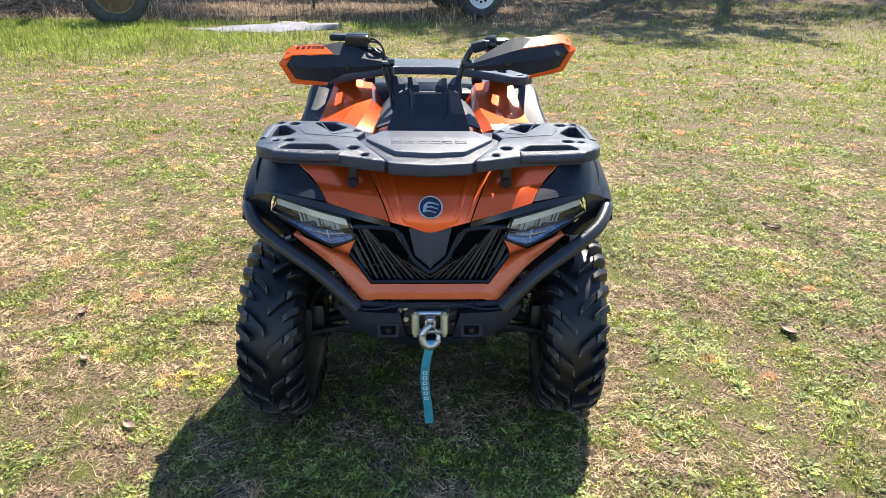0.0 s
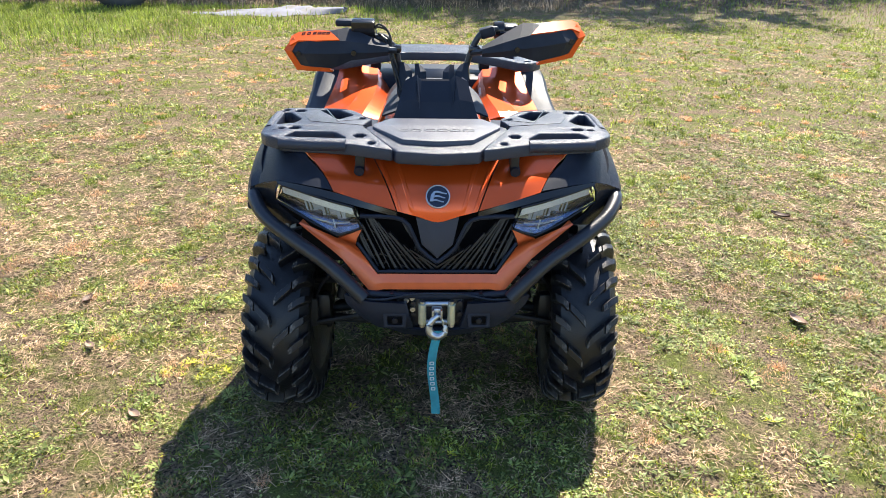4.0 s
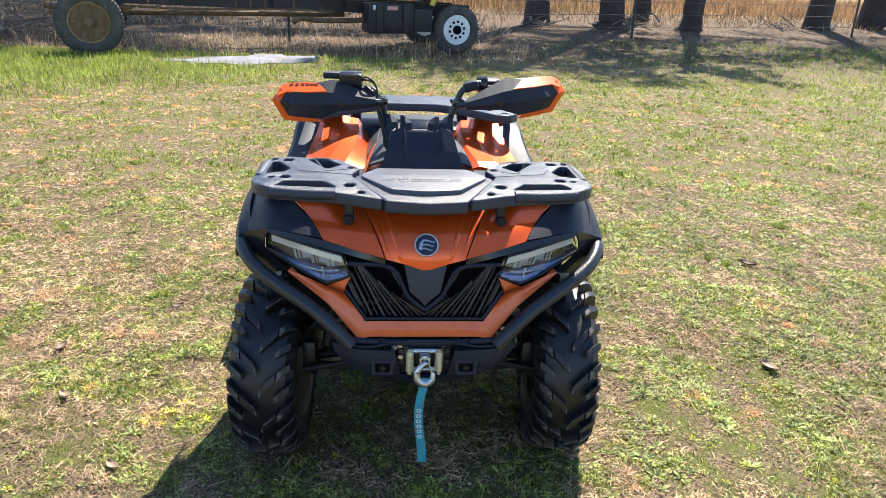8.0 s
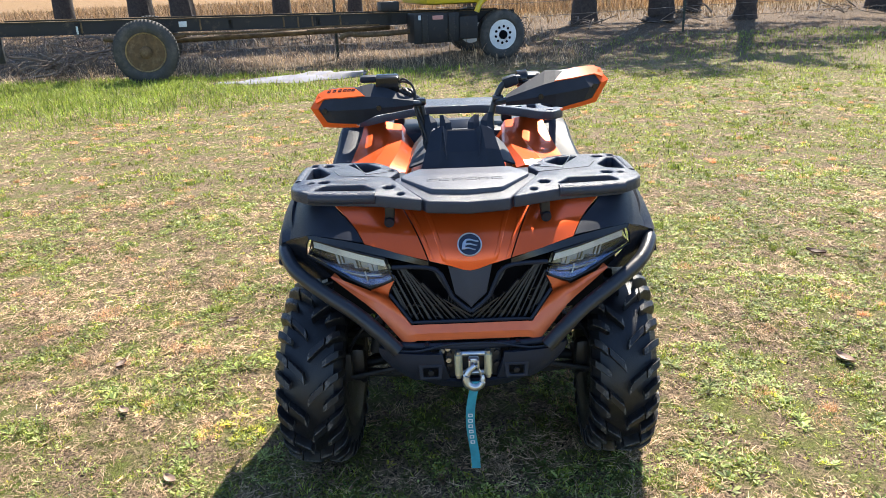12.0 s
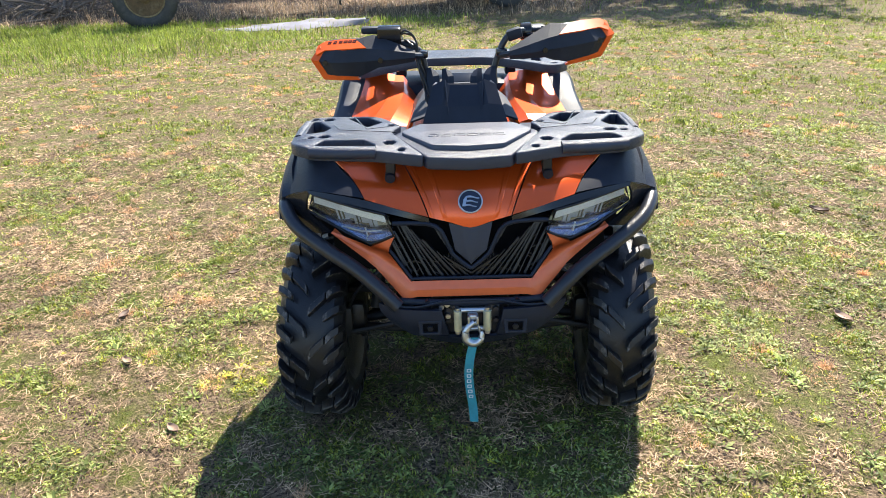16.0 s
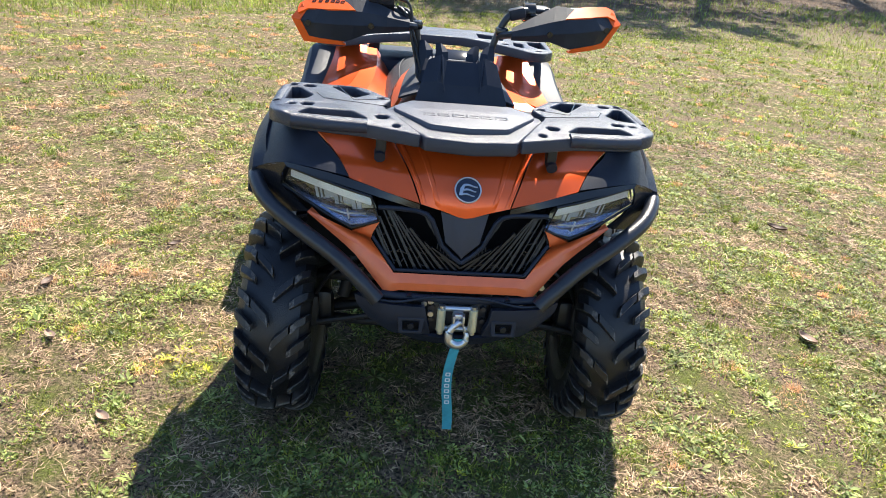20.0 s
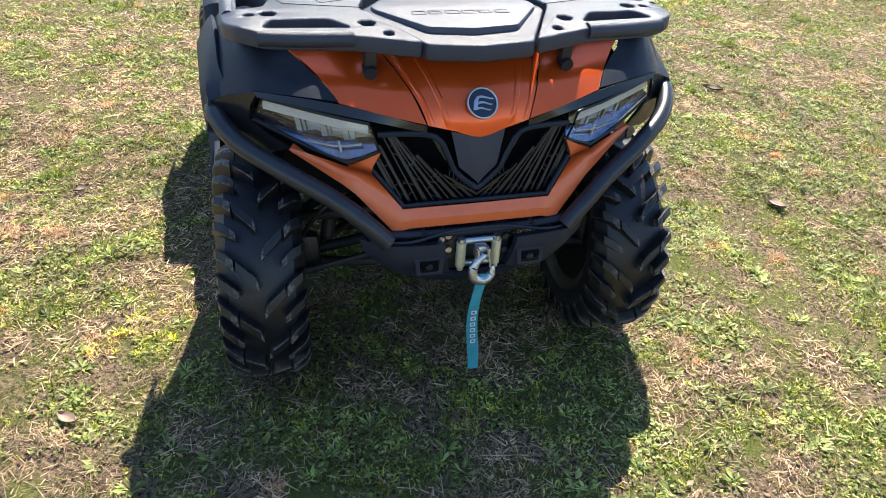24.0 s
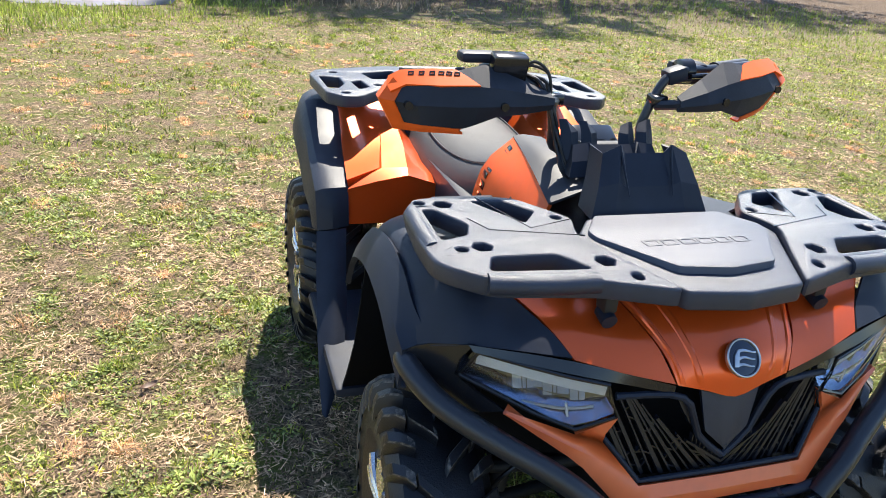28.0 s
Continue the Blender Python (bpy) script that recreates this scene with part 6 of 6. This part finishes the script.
part("grille_shield", skin([[(-0.060, -0.240, 0.716), (0, -0.250, 0.706), (0.060, -0.240, 0.716)], [(-0.043, -0.256, 0.640), (0, -0.267, 0.632), (0.043, -0.256, 0.640)], [(-0.004, -0.264, 0.606), (0, -0.267, 0.602), (0.004, -0.264, 0.606)]], 0.01, 1, 2, toward=(0, 1, 0.65)), RACK, bike, "dark grey shield in the grille")
def badge_disc(bm, lift):
    return stood(bm, (0, -0.2435 - 0.78 * lift, 0.776 + 0.62 * lift), (1, 0, 0), (0, 0.60, 0.80))


badge = part("badge", badge_disc(plate(arc(0, 0, 0.0315, 36), (), 0, 0.006, 0.002), 0.0), BLUE, bike, "round blue badge with a chrome emblem")
part("badge_ring", badge_disc(plate(arc(0, 0, 0.0335, 36), [arc(0, 0, 0.0295, 36)], 0, 0.009, 0.002), 0.0005), CHROME, badge)
STROKES = [[(-0.022, -0.014), (-0.014, -0.014), (-0.008, 0.010), (-0.013, 0.012), (-0.019, 0.004)]]
for x0, x1, z, t in ((-0.012, 0.024, 0.0085, 0.0055), (-0.010, 0.020, -0.0030, 0.0050), (-0.016, 0.016, -0.0145, 0.0050)):
    us = np.linspace(0, 1, 7)
    wave = [(x0 + (x1 - x0) * u, z + 0.0022 * math.sin(5 * u)) for u in us]
    STROKES.append(wave + [(x, y + t * (1 - 0.55 * u)) for (x, y), u in zip(wave[::-1], us[::-1])])
for pts in STROKES:
    part("badge_emblem", badge_disc(plate(pts, (), 0, 0.009, 0.0006), 0.001), CHROME, badge)

# bumper, skid plate, winch
for s in (-1, 1):
    part("bumper_tube", tube([(s * 0.530, -0.035, 0.722), (s * 0.533, -0.085, 0.716), (s * 0.492, -0.155, 0.682), (s * 0.41, -0.215, 0.640), (s * 0.315, -0.262, 0.590), (s * 0.258, -0.290, 0.548), (s * 0.205, -0.305, 0.495)], 0.0205, 16, 6), STEEL_BLACK, bike, "black steel bumper tube")
    part("bumper_pad", skin([flip(r, s) for r in ([(0.262, -0.282, 0.497), (0.215, -0.318, 0.497), (0.165, -0.322, 0.492), (0.085, -0.322, 0.488)], [(0.255, -0.285, 0.470), (0.205, -0.318, 0.455), (0.160, -0.326, 0.455), (0.078, -0.326, 0.452)], [(0.222, -0.285, 0.430), (0.180, -0.305, 0.412), (0.150, -0.312, 0.405), (0.066, -0.316, 0.408)])], 0.02, 2, 2, toward=(0, 1, 0.45)), BLACK, bike, "black bumper end piece")
    tilt = Euler((0.2, 0, 0)).to_matrix()
    ring = plate(rounded([(-0.030, -0.021), (0.030, -0.021), (0.034, 0.021), (-0.034, 0.021)], 0.004), [rounded([(-0.020, -0.013), (0.020, -0.013), (0.022, 0.013), (-0.022, 0.013)], 0.003)], 0, 0.007, 0.002, 2)
    pad = part("bumper_inset", stood(ring, (s * 0.118, -0.324, 0.438), (1, 0, 0), (0, 0.2, 0.98)), BLACK, bike, "moulded rectangular bumper inset")
    part("inset_well", block(s * 0.118, -0.3235, 0.438, 0.038, 0.004, 0.024, 0.001, tilt), VOID, pad)
    part("inset_bolt", rod((s * 0.118, -0.324, 0.438), (s * 0.118, -0.331, 0.437), 0.009, 6), STEEL_BLACK, pad)
    part("surround_bolt", rod((s * 0.125, -0.284, 0.503), (s * 0.125, -0.300, 0.500), 0.010, 8), STEEL_BLACK, bike)
part("skid_lip", skin([[(-0.22, -0.270, 0.425), (-0.10, -0.305, 0.400), (0, -0.312, 0.397), (0.10, -0.305, 0.400), (0.22, -0.270, 0.425)], [(-0.18, -0.20, 0.36), (-0.09, -0.24, 0.345), (0, -0.245, 0.34), (0.09, -0.24, 0.345), (0.18, -0.20, 0.36)], [(-0.16, 0.13, 0.28), (-0.08, 0.13, 0.27), (0, 0.13, 0.27), (0.08, 0.13, 0.27), (0.16, 0.13, 0.28)]], 0.01, 2, 2, toward=(0, 1, 0.5)), BLACK, bike, "black skid plate")
part("bumper_bar", tube([(-0.225, -0.285, 0.505), (-0.12, -0.292, 0.500), (0, -0.294, 0.500), (0.12, -0.292, 0.500), (0.225, -0.285, 0.505)], 0.010, 10, 3), BLACK, bike)
part("winch_mount", block(0, -0.280, 0.445, 0.155, 0.022, 0.095, 0.004), STEEL_BLACK, bike)
part("winch_drum", rod((-0.06, -0.24, 0.455), (0.06, -0.24, 0.455), 0.03, 18), DARK, bike)
part("warning_label", block(0, -0.2885, 0.498, 0.062, 0.006, 0.012, 0.001), ROAD_LABEL, bike, "small yellow warning label")
for s in (-1, 1):
    r = part("fairlead_roller", rod((s * 0.041, -0.308, 0.418), (s * 0.041, -0.308, 0.480), 0.0115, 16), BRASSY, bike, "steel fairlead roller")
    for z0, z1 in ((0.480, 0.490), (0.408, 0.418)):
        part("roller_cap", rod((s * 0.041, -0.308, z0), (s * 0.041, -0.308, z1), 0.0085, 12), CHROME, r)
    for z in (0.478, 0.443):
        part("fairlead_bolt", rod((s * 0.066, -0.290, z), (s * 0.066, -0.302, z), 0.0075, 6), STEEL_BLACK, bike)
for z in (0.479, 0.420):
    part("cross_roller", rod((-0.032, -0.303, z), (0.032, -0.303, z), 0.008, 14), CHROME, bike)
for x, z in ((-0.086, 0.487), (-0.070, 0.494), (-0.068, 0.458)):
    part("chrome_bolt", rod((x, -0.288, z), (x, -0.302, z), 0.0075, 10), CHROME, bike, "shiny chrome bolt head")
part("label_plate", block(0, -0.2905, 0.4985, 0.078, 0.004, 0.017, 0.001), CHROME, bike)
part("bumper_seam", tube([(-0.245, -0.300, 0.502), (-0.16, -0.3125, 0.496), (-0.06, -0.302, 0.508), (0.06, -0.302, 0.508), (0.16, -0.3125, 0.496), (0.245, -0.300, 0.502)], 0.0035, 6, 5), STEEL_BLACK, bike)
clev = part("clevis", block(0, -0.322, 0.462, 0.030, 0.022, 0.032, 0.006), CHROME, bike, "zinc winch clevis")
for s in (-1, 1):
    part("clevis_ear", block(s * 0.012, -0.336, 0.464, 0.006, 0.020, 0.030, 0.002), CHROME, clev)
HOOK = [(0.004, -0.340, 0.462), (-0.013, -0.343, 0.448), (-0.0215, -0.345, 0.428), (-0.018, -0.346, 0.408), (0.001, -0.346, 0.398), (0.019, -0.346, 0.407), (0.0235, -0.345, 0.424), (0.021, -0.344, 0.434)]
part("winch_hook", tube(HOOK, [0.008, 0.009, 0.0105, 0.0125, 0.0125, 0.010, 0.0075, 0.005], 12, 5), CHROME, bike, "zinc plated winch hook")
part("hook_latch", tube([(0.005, -0.340, 0.462), (0.016, -0.343, 0.446), (0.018, -0.344, 0.432)], 0.003, 8, 3), CHROME, bike)
strap_rows = []
for i in range(9):
    z = 0.416 - 0.0353 * i
    cx = 0.004 - 0.012 * math.sin(i * 0.55) - 0.002 * i
    strap_rows.append([(cx - 0.0125, -0.349 - 0.004 * math.sin(i * 0.8), z), (cx + 0.0125, -0.352 + 0.003 * math.sin(i * 0.7 + 1), z)])
strap = part("hook_strap", skin(strap_rows, 0.0025, 3, 1, toward=(0, 1, 0.3)), STRAP, bike, "teal webbing strap with pale lettering")
for i in range(6):
    k = 2.9 + 0.50 * i
    j = int(k)
    f = k - j
    c = 0.5 * (np.array(strap_rows[j][0]) + strap_rows[j][1]) * (1 - f) + 0.5 * (np.array(strap_rows[j + 1][0]) + strap_rows[j + 1][1]) * f
    part("strap_lettering_bar", stood(plate(rounded([(-0.0065, -0.0055), (0.0065, -0.0055), (0.0065, 0.0055), (-0.0065, 0.0055)], 0.002), [rounded([(-0.0035, -0.003), (0.0035, -0.003), (0.0035, 0.003), (-0.0035, 0.003)], 0.001)], 0, 0.001, 0.0003, 1),
                                      (c[0], c[1] - 0.0035, c[2]), (1, 0, 0), (0.0, 0.02, 1)), PALE, strap)
